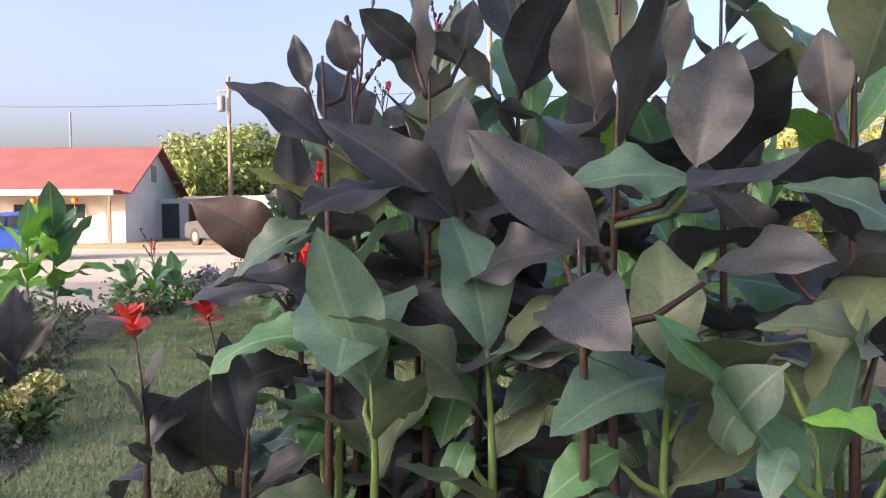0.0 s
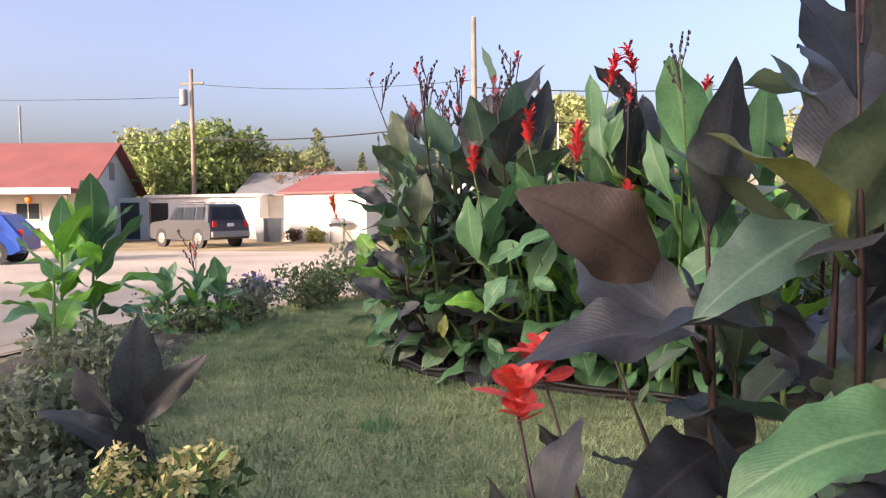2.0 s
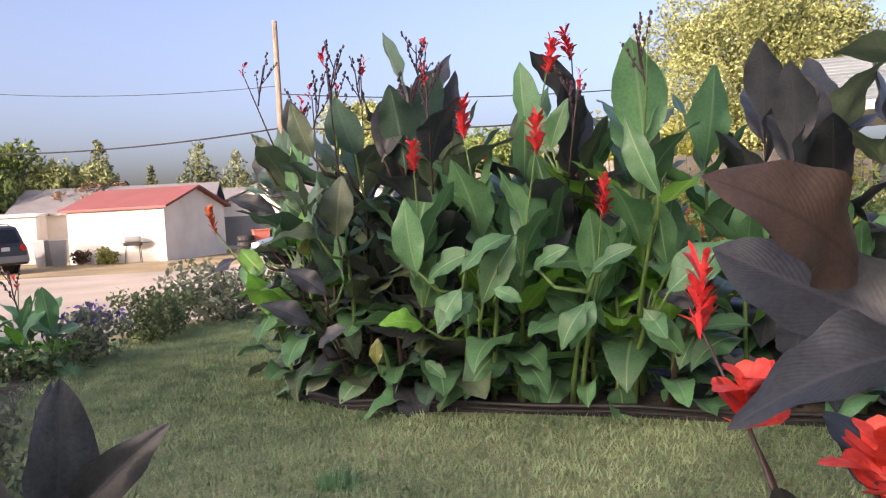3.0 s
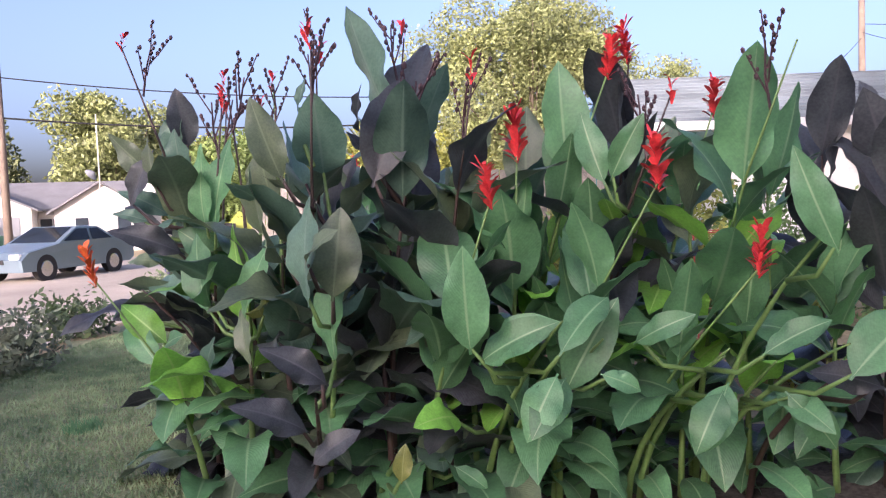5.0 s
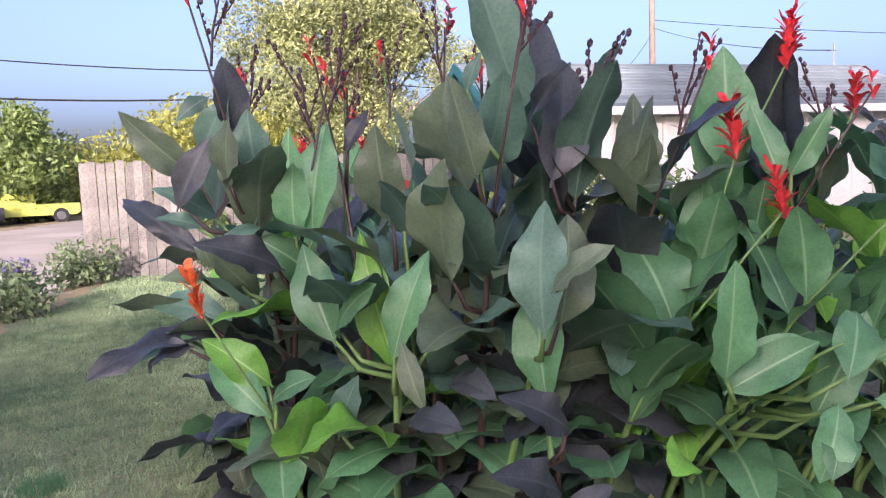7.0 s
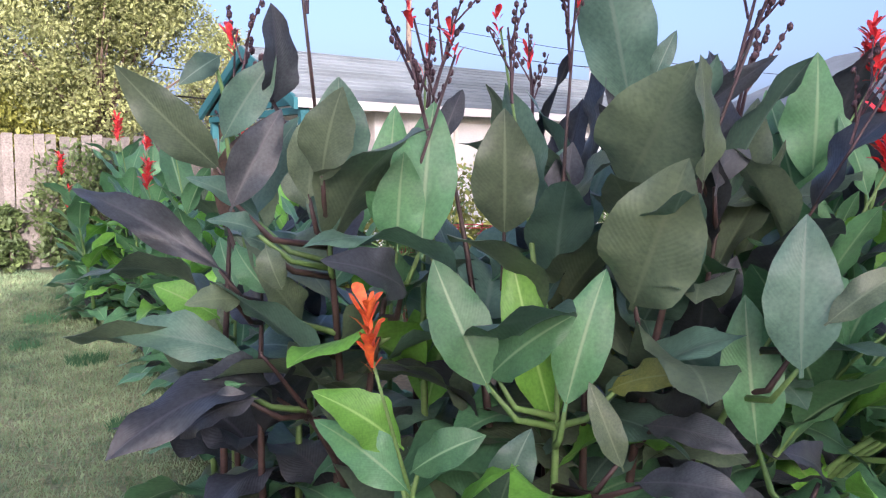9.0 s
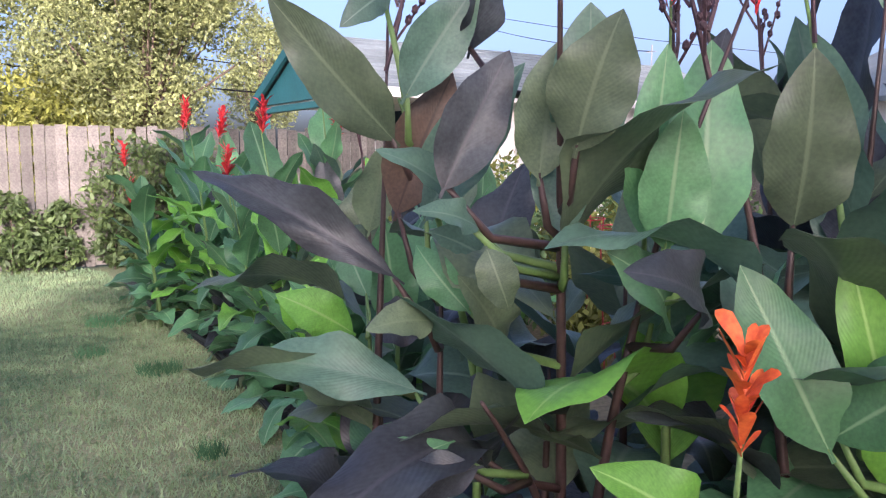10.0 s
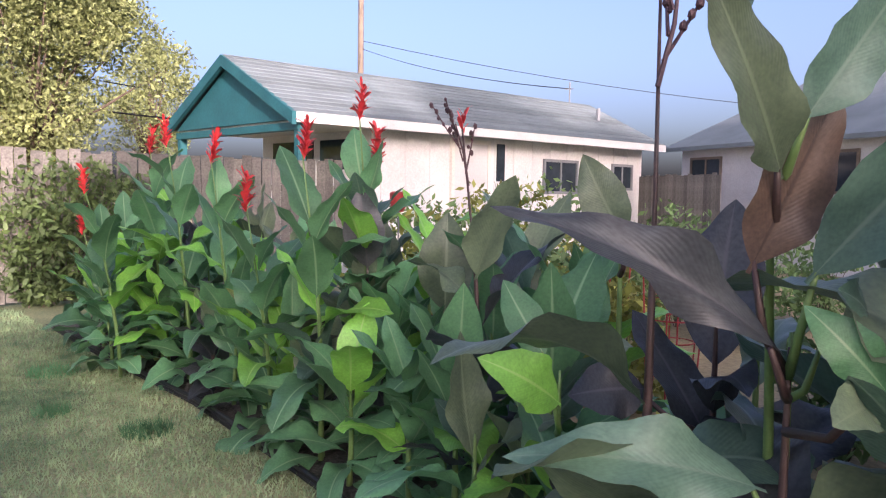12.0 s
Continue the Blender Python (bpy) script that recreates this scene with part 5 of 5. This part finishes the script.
hero((-2.10, 4.86, 0.29), (-2.00, 4.80, 0.78), "dark", 3, (0.6, -0.7, 0.2), 0.95)
hero((-2.10, 4.86, 0.29), (-1.73, 4.83, 0.64), "dark", 0, (0.4, -0.7, 0.5), 0.6)
hero((-2.10, 4.86, 0.29), (-2.27, 4.72, 0.63), "dark", 3, (-0.4, -0.8, 0.2), 0.95)
hero((-2.08, 4.83, 0.15), (-1.96, 4.64, 0.41), "dark", 3, (0.5, -0.8, 0.3), 0.9)
hero((-2.10, 4.85, 0.19), (-2.38, 4.65, 0.41), "dark", 1, (0.4, -0.6, 0.6), 0.6)
hero((-2.10, 4.86, 0.34), (-2.11, 4.97, 0.74), "dark", 3, (0.6, -0.7, 0.2), 0.8)

# ---- vegetable garden behind the bed ----
for i, (x, y, h, w) in enumerate(((2.3, 12.1, 1.5, .9), (2.9, 12.4, 1.65, 1.0), (3.5, 11.9, 1.6, 1.0), (4.2, 12.0, 1.75, 1.1), (4.9, 11.4, 1.7, 1.1), (2.2, 11.0, 1.2, .9), (3.0, 10.8, 1.35, 1.0),
                                  (3.8, 10.6, 1.4, 1.0), (5.4, 10.4, 1.6, 1.0), (1.8, 10.1, 1.0, .8), (4.6, 9.6, 1.2, 1.0), (1.2, 8.7, .9, .8), (2.1, 8.4, .9, .8), (6.0, 9.0, 1.4, 1.1))):
    shrub("tomato_plant", x, y, w, h, F_TOMATO if i % 3 else F_YELLOW, 200 + i, "bushy green tomato plant tied in the vegetable garden", 1300, .045, "plant", z=0.0)
M_CAGE = material("red painted wire", (0.35, 0.03, 0.03), 0.5, 0.2, 5, 40, 0.1)
for i, (x, y) in enumerate(((1.5, 9.7), (2.0, 10.3), (2.6, 9.9), (2.6, 11.3))):
    e = thing("plant_cage", x, y, 0, 0, "red wire plant cage standing in the garden", "cage", "plant cages")
    for a in range(4):
        part("upright", tube(bmesh.new(), [(.14 * math.cos(a * 1.57), .14 * math.sin(a * 1.57), 0), (.2 * math.cos(a * 1.57), .2 * math.sin(a * 1.57), 1.1)], .006, 5), M_CAGE, e)
    for zz in (.4, .75, 1.08):
        r = .14 + .06 * zz / 1.1
        part("ring", tube(bmesh.new(), [(r * math.cos(k * .524), r * math.sin(k * .524), zz) for k in range(13)], .005, 5, False), M_CAGE, e)
e = thing("hanging_lamp", 0.75, 11.3, 0, 0, "small red glass solar lantern on a thin stake", "lantern")
part("stake", tube(bmesh.new(), [(0, 0, 0), (0, 0, 1.42)], .006, 5), M_PLASTIC_GREY, e)
part("shade", tube(bmesh.new(), [(0, 0, 1.40), (0, 0, 1.44), (0, 0, 1.52), (0, 0, 1.53)], [.03, .055, .06, .04], 12), M_CAGE, e, "dark red glass")
# vines on the fence
for i, (f, zz, r) in enumerate(((.43, 1.0, .42), (.46, 1.4, .5), (.50, 1.4, .5), (.54, 1.4, .5), (.58, 1.25, .5), (.45, .5, .5), (.52, .45, .55), (.59, .5, .5), (.35, .8, .2), (.31, .6, .24), (.27, .9, .22))):
    p = FA + fd * (flen * f) + Vector((fd.y, -fd.x)) * 0.22
    e = thing("climbing_vine", p.x, p.y, 0, 0, "leafy green vine climbing the wooden fence", "vine")
    part("stems", tube(bmesh.new(), [(0, 0, 0), (0.05, 0, zz * .6), (0, 0.03, zz + r * .6)], [.012, .009, .004], 5), M_BARK, e)
    leafy_crown("foliage", [(0, 0, zz, r), (.1, .1, zz * .6, r * .6), (0, 0, .3, .25)], F_VINE, 900, .05, 300 + i, e)


# ---- vehicles ----
def car(name, x, y, z, rz, profile, glassline, length, width, paint, label, wheel_r=0.33, wheels=(0.78, 3.4), tail_m=None):
    """A car: origin at the middle of its rear end on the ground, forward +x."""
    e = thing(name, x, y, z, rz, label, "car")
    bm_ = bmesh.new()
    n = len(profile)
    half = width / 2
    rows = []
    for f, inset in ((-1, 0.05), (-.92, 0.0), (.92, 0.0), (1, 0.05)):
        ring = []
        for px, pz in profile:
            tuck = 0.16 * max(0, (pz - glassline) / 0.6)
            ring.append(bm_.verts.new((px if inset == 0 else px * (1 - .01) + .02, f * (half - tuck), pz - inset * .4 if pz > .5 else pz)))
        rows.append(ring)
    for a, b in zip(rows, rows[1:]):
        for i in range(n):
            bm_.faces.new((a[i], a[(i + 1) % n], b[(i + 1) % n], b[i]))
    bm_.faces.new(rows[0])
    bm_.faces.new(rows[-1][::-1])
    bmesh.ops.recalc_face_normals(bm_, faces=bm_.faces[:])
    body = part("body", bm_, paint, e)
    for wx in wheels:
        for side in (-1, 1):
            y0 = side * (half - .11)
            wh = thing("wheel")
            wh.parent = e
            wh.matrix_basis = Matrix.Translation((wx, y0, wheel_r))
            t = tube(bmesh.new(), [(0, -.11, 0), (0, -.10, 0), (0, .10, 0), (0, .11, 0)], [wheel_r * .9, wheel_r, wheel_r, wheel_r * .9], 20)
            part("tyre", t, M_BLACK, wh, smooth=False)
            part("rim", tube(bmesh.new(), [(0, side * .112, 0), (0, side * .12, 0)], [wheel_r * .66, wheel_r * .58], 14), M_CHROME, wh)
            part("arch", tube(bmesh.new(), [(0, side * .07, 0), (0, side * .113, 0)], [wheel_r * 1.13, wheel_r * 1.13], 20), M_BLACK, wh)
    return e


def pane_poly(e, pts, name="pane", mat=None):
    bm_ = bmesh.new()
    bm_.faces.new([bm_.verts.new(p) for p in pts])
    g = bmesh.ops.solidify(bm_, geom=bm_.faces[:], thickness=0.006)
    return part(name, bm_, mat or M_GLASS, e)


P_SUV = material("grey car paint", (0.06, 0.06, 0.064), 0.35, 0.08, 2, 60, 0.0, metal=0.4)
P_BLUE = material("blue car paint", (0.015, 0.06, 0.30), 0.25, 0.08, 2, 60, 0.0)
P_SILVER = material("silver-blue car paint", (0.20, 0.27, 0.31), 0.3, 0.08, 2, 60, 0.0, metal=0.5)
P_LIME = material("yellow-green truck paint", (0.45, 0.50, 0.10), 0.4, 0.1, 2, 60, 0.0)
M_TAIL = material("red tail light", (0.5, 0.02, 0.02), 0.2, 0.1, 5, 30, 0.0)
M_LAMP = material("clear headlight", (0.8, 0.8, 0.78), 0.1, 0.1, 5, 30, 0.0)

suv = car("suv", -15.75, 30.6, ROAD_Z, 154, [(0, .35), (-.05, .6), (0, .95), (.12, 1.05), (.28, 1.68), (.5, 1.75), (2.5, 1.74), (3.1, 1.12), (4.25, 1.02), (4.4, .85), (4.4, .4), (4.2, .32), (.3, .32)], 1.05, 4.4, 1.84, P_SUV, "dark grey boxy four-door SUV parked on the drive", .36, (.85, 3.5))
for side in (-1, 1):
    for x0, x1, x2, x3 in ((.45, .95, 1.0, .5), (1.12, 1.85, 1.85, 1.12), (1.97, 2.85, 2.5, 1.97)):
        pane_poly(suv, [(x0, side * .93, 1.12), (x1, side * .93, 1.12), (x2, side * .80, 1.62), (x3, side * .80, 1.62)], "side_window")
    part("tail_light", boxed((-.06, side * .72 - .09, .82), (.02, side * .72 + .09, 1.06), .02), M_TAIL, suv)
    part("roof_rail", tube(bmesh.new(), [(.6, side * .68, 1.76), (.7, side * .68, 1.81), (2.2, side * .68, 1.81), (2.35, side * .68, 1.76)], .02, 6), M_BLACK, suv)
pane_poly(suv, [(.09, -.72, 1.12), (.09, .72, 1.12), (.24, .62, 1.60), (.24, -.62, 1.60)], "rear_window")
part("rear_bumper", boxed((-.12, -.88, .42), (.08, .88, .66), .04), M_PLASTIC_GREY, suv)
part("number_plate", boxed((-.07, -.16, .84), (-.055, .16, .98)), M_TRIM, suv)

blue = car("blue_hatchback", -17.3, 21.7, ROAD_Z, 203, [(0, .4), (-.02, .8), (.12, .98), (.5, 1.42), (1.0, 1.52), (2.3, 1.46), (3.2, 1.0), (3.85, .85), (4.0, .6), (3.95, .3), (.25, .28)], .98, 4.0, 1.72, P_BLUE, "bright blue hatchback parked at the kerb", .32, (.72, 3.2))
for side in (-1, 1):
    for x0, x1, x2, x3 in ((.55, 1.45, 1.45, .85), (1.55, 2.75, 2.2, 1.55)):
        pane_poly(blue, [(x0, side * .872, 1.02), (x1, side * .872, 1.02), (x2, side * .76, 1.38), (x3, side * .76, 1.38)], "side_window")
    part("tail_light", boxed((-.03, side * .7 - .08, .75), (.08, side * .7 + .08, 1.0), .02), M_TAIL, blue)

silver = car("silver_sedan", -3.2, 31.0, ROAD_Z, 234, [(0, .4), (-.02, .85), (.15, 1.0), (.8, 1.05), (1.45, 1.40), (2.3, 1.42), (3.2, .98), (4.3, .80), (4.55, .6), (4.5, .28), (.2, .28)], .98, 4.55, 1.78, P_SILVER, "silver-blue saloon car parked across the street", .33, (.95, 3.65))
for side in (-1, 1):
    for x0, x1, x2, x3 in ((1.0, 1.85, 1.85, 1.5), (1.95, 3.0, 2.35, 1.95)):
        pane_poly(silver, [(x0, side * .90, 1.02), (x1, side * .90, 1.02), (x2, side * .80, 1.34), (x3, side * .80, 1.34)], "side_window")
    part("headlight", boxed((4.4, side * .66 - .16, .62), (4.53, side * .66 + .16, .76), .03), M_LAMP, silver)
pane_poly(silver, [(3.16, -.76, 1.0), (3.16, .76, 1.0), (2.38, .66, 1.40), (2.38, -.66, 1.40)], "windscreen")
part("grille", boxed((4.5, -.35, .5), (4.57, .35, .62), .02), M_BLACK, silver)
truck = car("pickup_truck", 6.5, 52.5, ROAD_Z, 185, [(0, .5), (0, 1.0), (2.2, 1.0), (2.3, 1.6), (3.6, 1.6), (4.0, 1.05), (5.1, .95), (5.2, .5), (4.9, .4), (.2, .4)], 1.05, 5.2, 1.9, P_LIME, "pale yellow-green pickup truck far down the street", .36, (1.0, 4.2))
far_car = car("parked_car", 2.6, 50.5, ROAD_Z, 185, [(0, .4), (0, .95), (.8, 1.0), (1.4, 1.4), (2.6, 1.4), (3.3, .95), (4.4, .8), (4.5, .4), (.2, .3)], .98, 4.5, 1.75, P_SUV, "dark car parked far down the street", .33, (.9, 3.6))

# ---- far house details ----
M_ORANGE_GLOBE = material("orange paper lantern", (0.8, 0.22, 0.03), 0.6, 0.1, 8, 40, 0.1)
bm = boxed((0, -1.5, 2.35), (11.5, -0.5, 2.55))
part("porch_roof", bm, M_REDROOF, rh)
part("porch_fascia", boxed((0, -1.56, 2.3), (11.5, -1.505, 2.58)), M_TRIM, rh)
for x in (2.0, 5.0, 8.0, 11.2):
    part("porch_post", boxed((x, -1.45, 0), (x + .12, -1.33, 2.3)), M_POLE, rh)
for x in (6.2, 8.6):
    window_on(rh, x, 1.2, 1.0, 0.7)
part("porch_wall", boxed((9.9, -.03, .1), (11.2, -.004, 1.1)), M_TRIM, rh)
for x in (5.6, 7.7, 9.6):
    bm = bmesh.new()
    bmesh.ops.create_uvsphere(bm, u_segments=12, v_segments=8, radius=.16, matrix=Matrix.Translation((x, -1.2, 2.05)))
    part("paper_lantern", bm, M_ORANGE_GLOBE, rh, "orange paper lantern", True)
# lean-to front; the door opening is a black panel painted as its shade
part("doorway_shade", boxed((0.15, -.03, 0), (1.05, -.004, 1.9)), M_BLACK, gar)
part("door_frame", boxed((0.05, -.05, 0), (0.148, -.002, 1.98)), M_POLE, gar)
window_on(gar, 2.6, 1.3, 0.9, 0.5)
part("roof_edge", boxed((-.1, -.18, 2.17), (5.9, -.152, 2.32)), M_TRIM, gar)
bm = boxed((-3.6, 0.3, 0), (-.05, 4, 2.2))
part("lean_to", bm, material("pale blue siding", (0.42, 0.48, 0.52), 0.7, 0.12, 1, 30, 0.2), gar)
part("glass_door", boxed((-1.6, 0.26, 0.05), (-.6, 0.297, 1.95)), M_GLASS, gar)
M_PALE = material("pale blue gable siding", (0.50, 0.55, 0.58), 0.7, 0.12, 1, 30, 0.2)
part("end_siding", boxed((11.503, 0.05, 0), (11.52, 8.95, 2.6)), M_PALE, rh)
bm = bmesh.new()
extrude_poly(bm, [(0.05, 2.6), (8.95, 2.6), (4.5, 4.95)], 0, 11.503, 11.52)
part("gable_siding", bm, M_PALE, rh)
part("gable_window", boxed((11.525, 4.0, 3.1), (11.56, 4.8, 4.0)), M_PLASTIC_GREY, rh)


def bin_(x, y, label, mat, h=1.05):
    e = thing("wheelie_bin", x, y, ROAD_Z, rnd.uniform(-20, 20), label, "bin")
    bm = bmesh.new()
    lo = [bm.verts.new((sx * .23, sy * .23, .05)) for sx, sy in ((-1, -1), (1, -1), (1, 1), (-1, 1))]
    hi = [bm.verts.new((sx * .31, sy * .33, h)) for sx, sy in ((-1, -1), (1, -1), (1, 1), (-1, 1))]
    bm.faces.new(lo[::-1])
    bm.faces.new(hi)
    for i in range(4):
        bm.faces.new((lo[i], lo[(i + 1) % 4], hi[(i + 1) % 4], hi[i]))
    part("body", bm, mat, e)
    part("lid", boxed((-.34, -.37, h), (.34, .35, h + .07), .02), mat, e)
    return e


bin_(-16.4, 34.9, "grey plastic wheelie bin beside the garage", M_PLASTIC_GREY)
bin_(-15.7, 34.6, "grey plastic wheelie bin beside the garage", M_PLASTIC_GREY)
bin_(-7.0, 34.6, "dark green wheelie bin by the utility pole", material("green bin plastic", (0.03, 0.09, 0.06), 0.5, 0.1, 3, 40, 0.1))
bin_(-7.5, 34.1, "dull red bin by the utility pole", material("red bin plastic", (0.30, 0.09, 0.07), 0.6, 0.1, 3, 40, 0.1))
e = thing("tyre_stack", -8.0, 33.6, ROAD_Z, 0, "stack of worn black tyres by the street", "tyres")
for i in range(4):
    part("tyre", tube(bmesh.new(), [(0, 0, i * .23), (0, 0, i * .23 + .05), (0, 0, i * .23 + .16), (0, 0, i * .23 + .21)], [.30, .34, .34, .30], 16), M_BLACK, e)
e = thing("barbecue_grill", -12.9, 35.0, ROAD_Z, 10, "black barbecue grill on thin legs by the shed", "grill")
for sx in (-.3, .3):
    for sy in (-.15, .15):
        part("leg", tube(bmesh.new(), [(sx, sy, 0), (sx * .9, sy, .7)], .015, 5), M_BLACK, e)
part("bowl", boxed((-.35, -.22, .7), (.35, .22, .85), .04), M_BLACK, e)
part("hood", boxed((-.33, -.2, .852), (.33, .2, 1.1), .09), M_PLASTIC_GREY, e)
part("side_shelf", boxed((-.75, -.15, .80), (-.36, .15, .83)), M_BLACK, e)
part("side_shelf", boxed((.36, -.15, .80), (.75, .15, .83)), M_BLACK, e)
shrub("dry_shrub", -14.0, 35.0, 1.0, 0.7, F_YELLOW, 71, "pale green shrub beside the shed", 900, .06)
shrub("dry_shrub", -15.3, 35.6, 0.8, 0.6, F_RED, 72, "rust-coloured dried shrub beside the shed", 700, .06)
tree(-18.2, 44.3, 3.9, 5, F_RED, 73, "low reddish tree behind the garage", 5000, 0.14, ROAD_Z, .1)
e = thing("tv_mast", -3.9, 42.9, ROAD_Z, 0, "thin metal aerial mast with a dish by the bungalow", "mast")
part("shaft", tube(bmesh.new(), [(0, 0, 0), (0, 0, 6.2)], .03, 6), M_TRIM, e)
part("dish", tube(bmesh.new(), [(-.35, -.1, 3.5), (-.30, -.13, 3.55), (-.2, -.2, 3.62)], [.3, .24, .05], 12), M_PLASTIC_GREY, e)
e = thing("flag_mast", -31.0, 36.9, ROAD_Z, 0, "thin bare mast behind the red-roofed house", "mast")
part("shaft", tube(bmesh.new(), [(0, 0, 0), (0, 0, 7.0)], .05, 6), M_PLASTIC_GREY, e)


# ---- tufts and litter in the lawn ----
for i, (x, y, n_, w_) in enumerate(((-0.18, 12.54, 260, .16), (0.54, 14.4, 220, .2), (-1.0, 10.9, 120, .08), (-2.6, 9.8, 160, .12), (-0.2, 13.4, 140, .12), (-1.4, 6.0, 120, .1))):
    rs = np.random.RandomState(600 + i)
    verts_ = []
    for k in range(n_):
        a, rr = rs.uniform(0, 6.28), w_ * math.sqrt(rs.rand())
        bx, by = x + math.cos(a) * rr, y + math.sin(a) * rr
        h_, l_, la = rs.uniform(.05, .11), rs.uniform(.02, .06), rs.uniform(0, 6.28)
        verts_ += [(bx - .004, by, 0), (bx + .004, by, 0), (bx + math.cos(la) * l_, by + math.sin(la) * l_, h_)]
    tuft = new("grass_tuft", mesh_py("grass_tuft", verts_, [(3 * k, 3 * k + 1, 3 * k + 2) for k in range(n_)], LEAF["green"]))
    tagged(tuft, "darker tuft of longer grass in the lawn", "grass", kind="stuff")
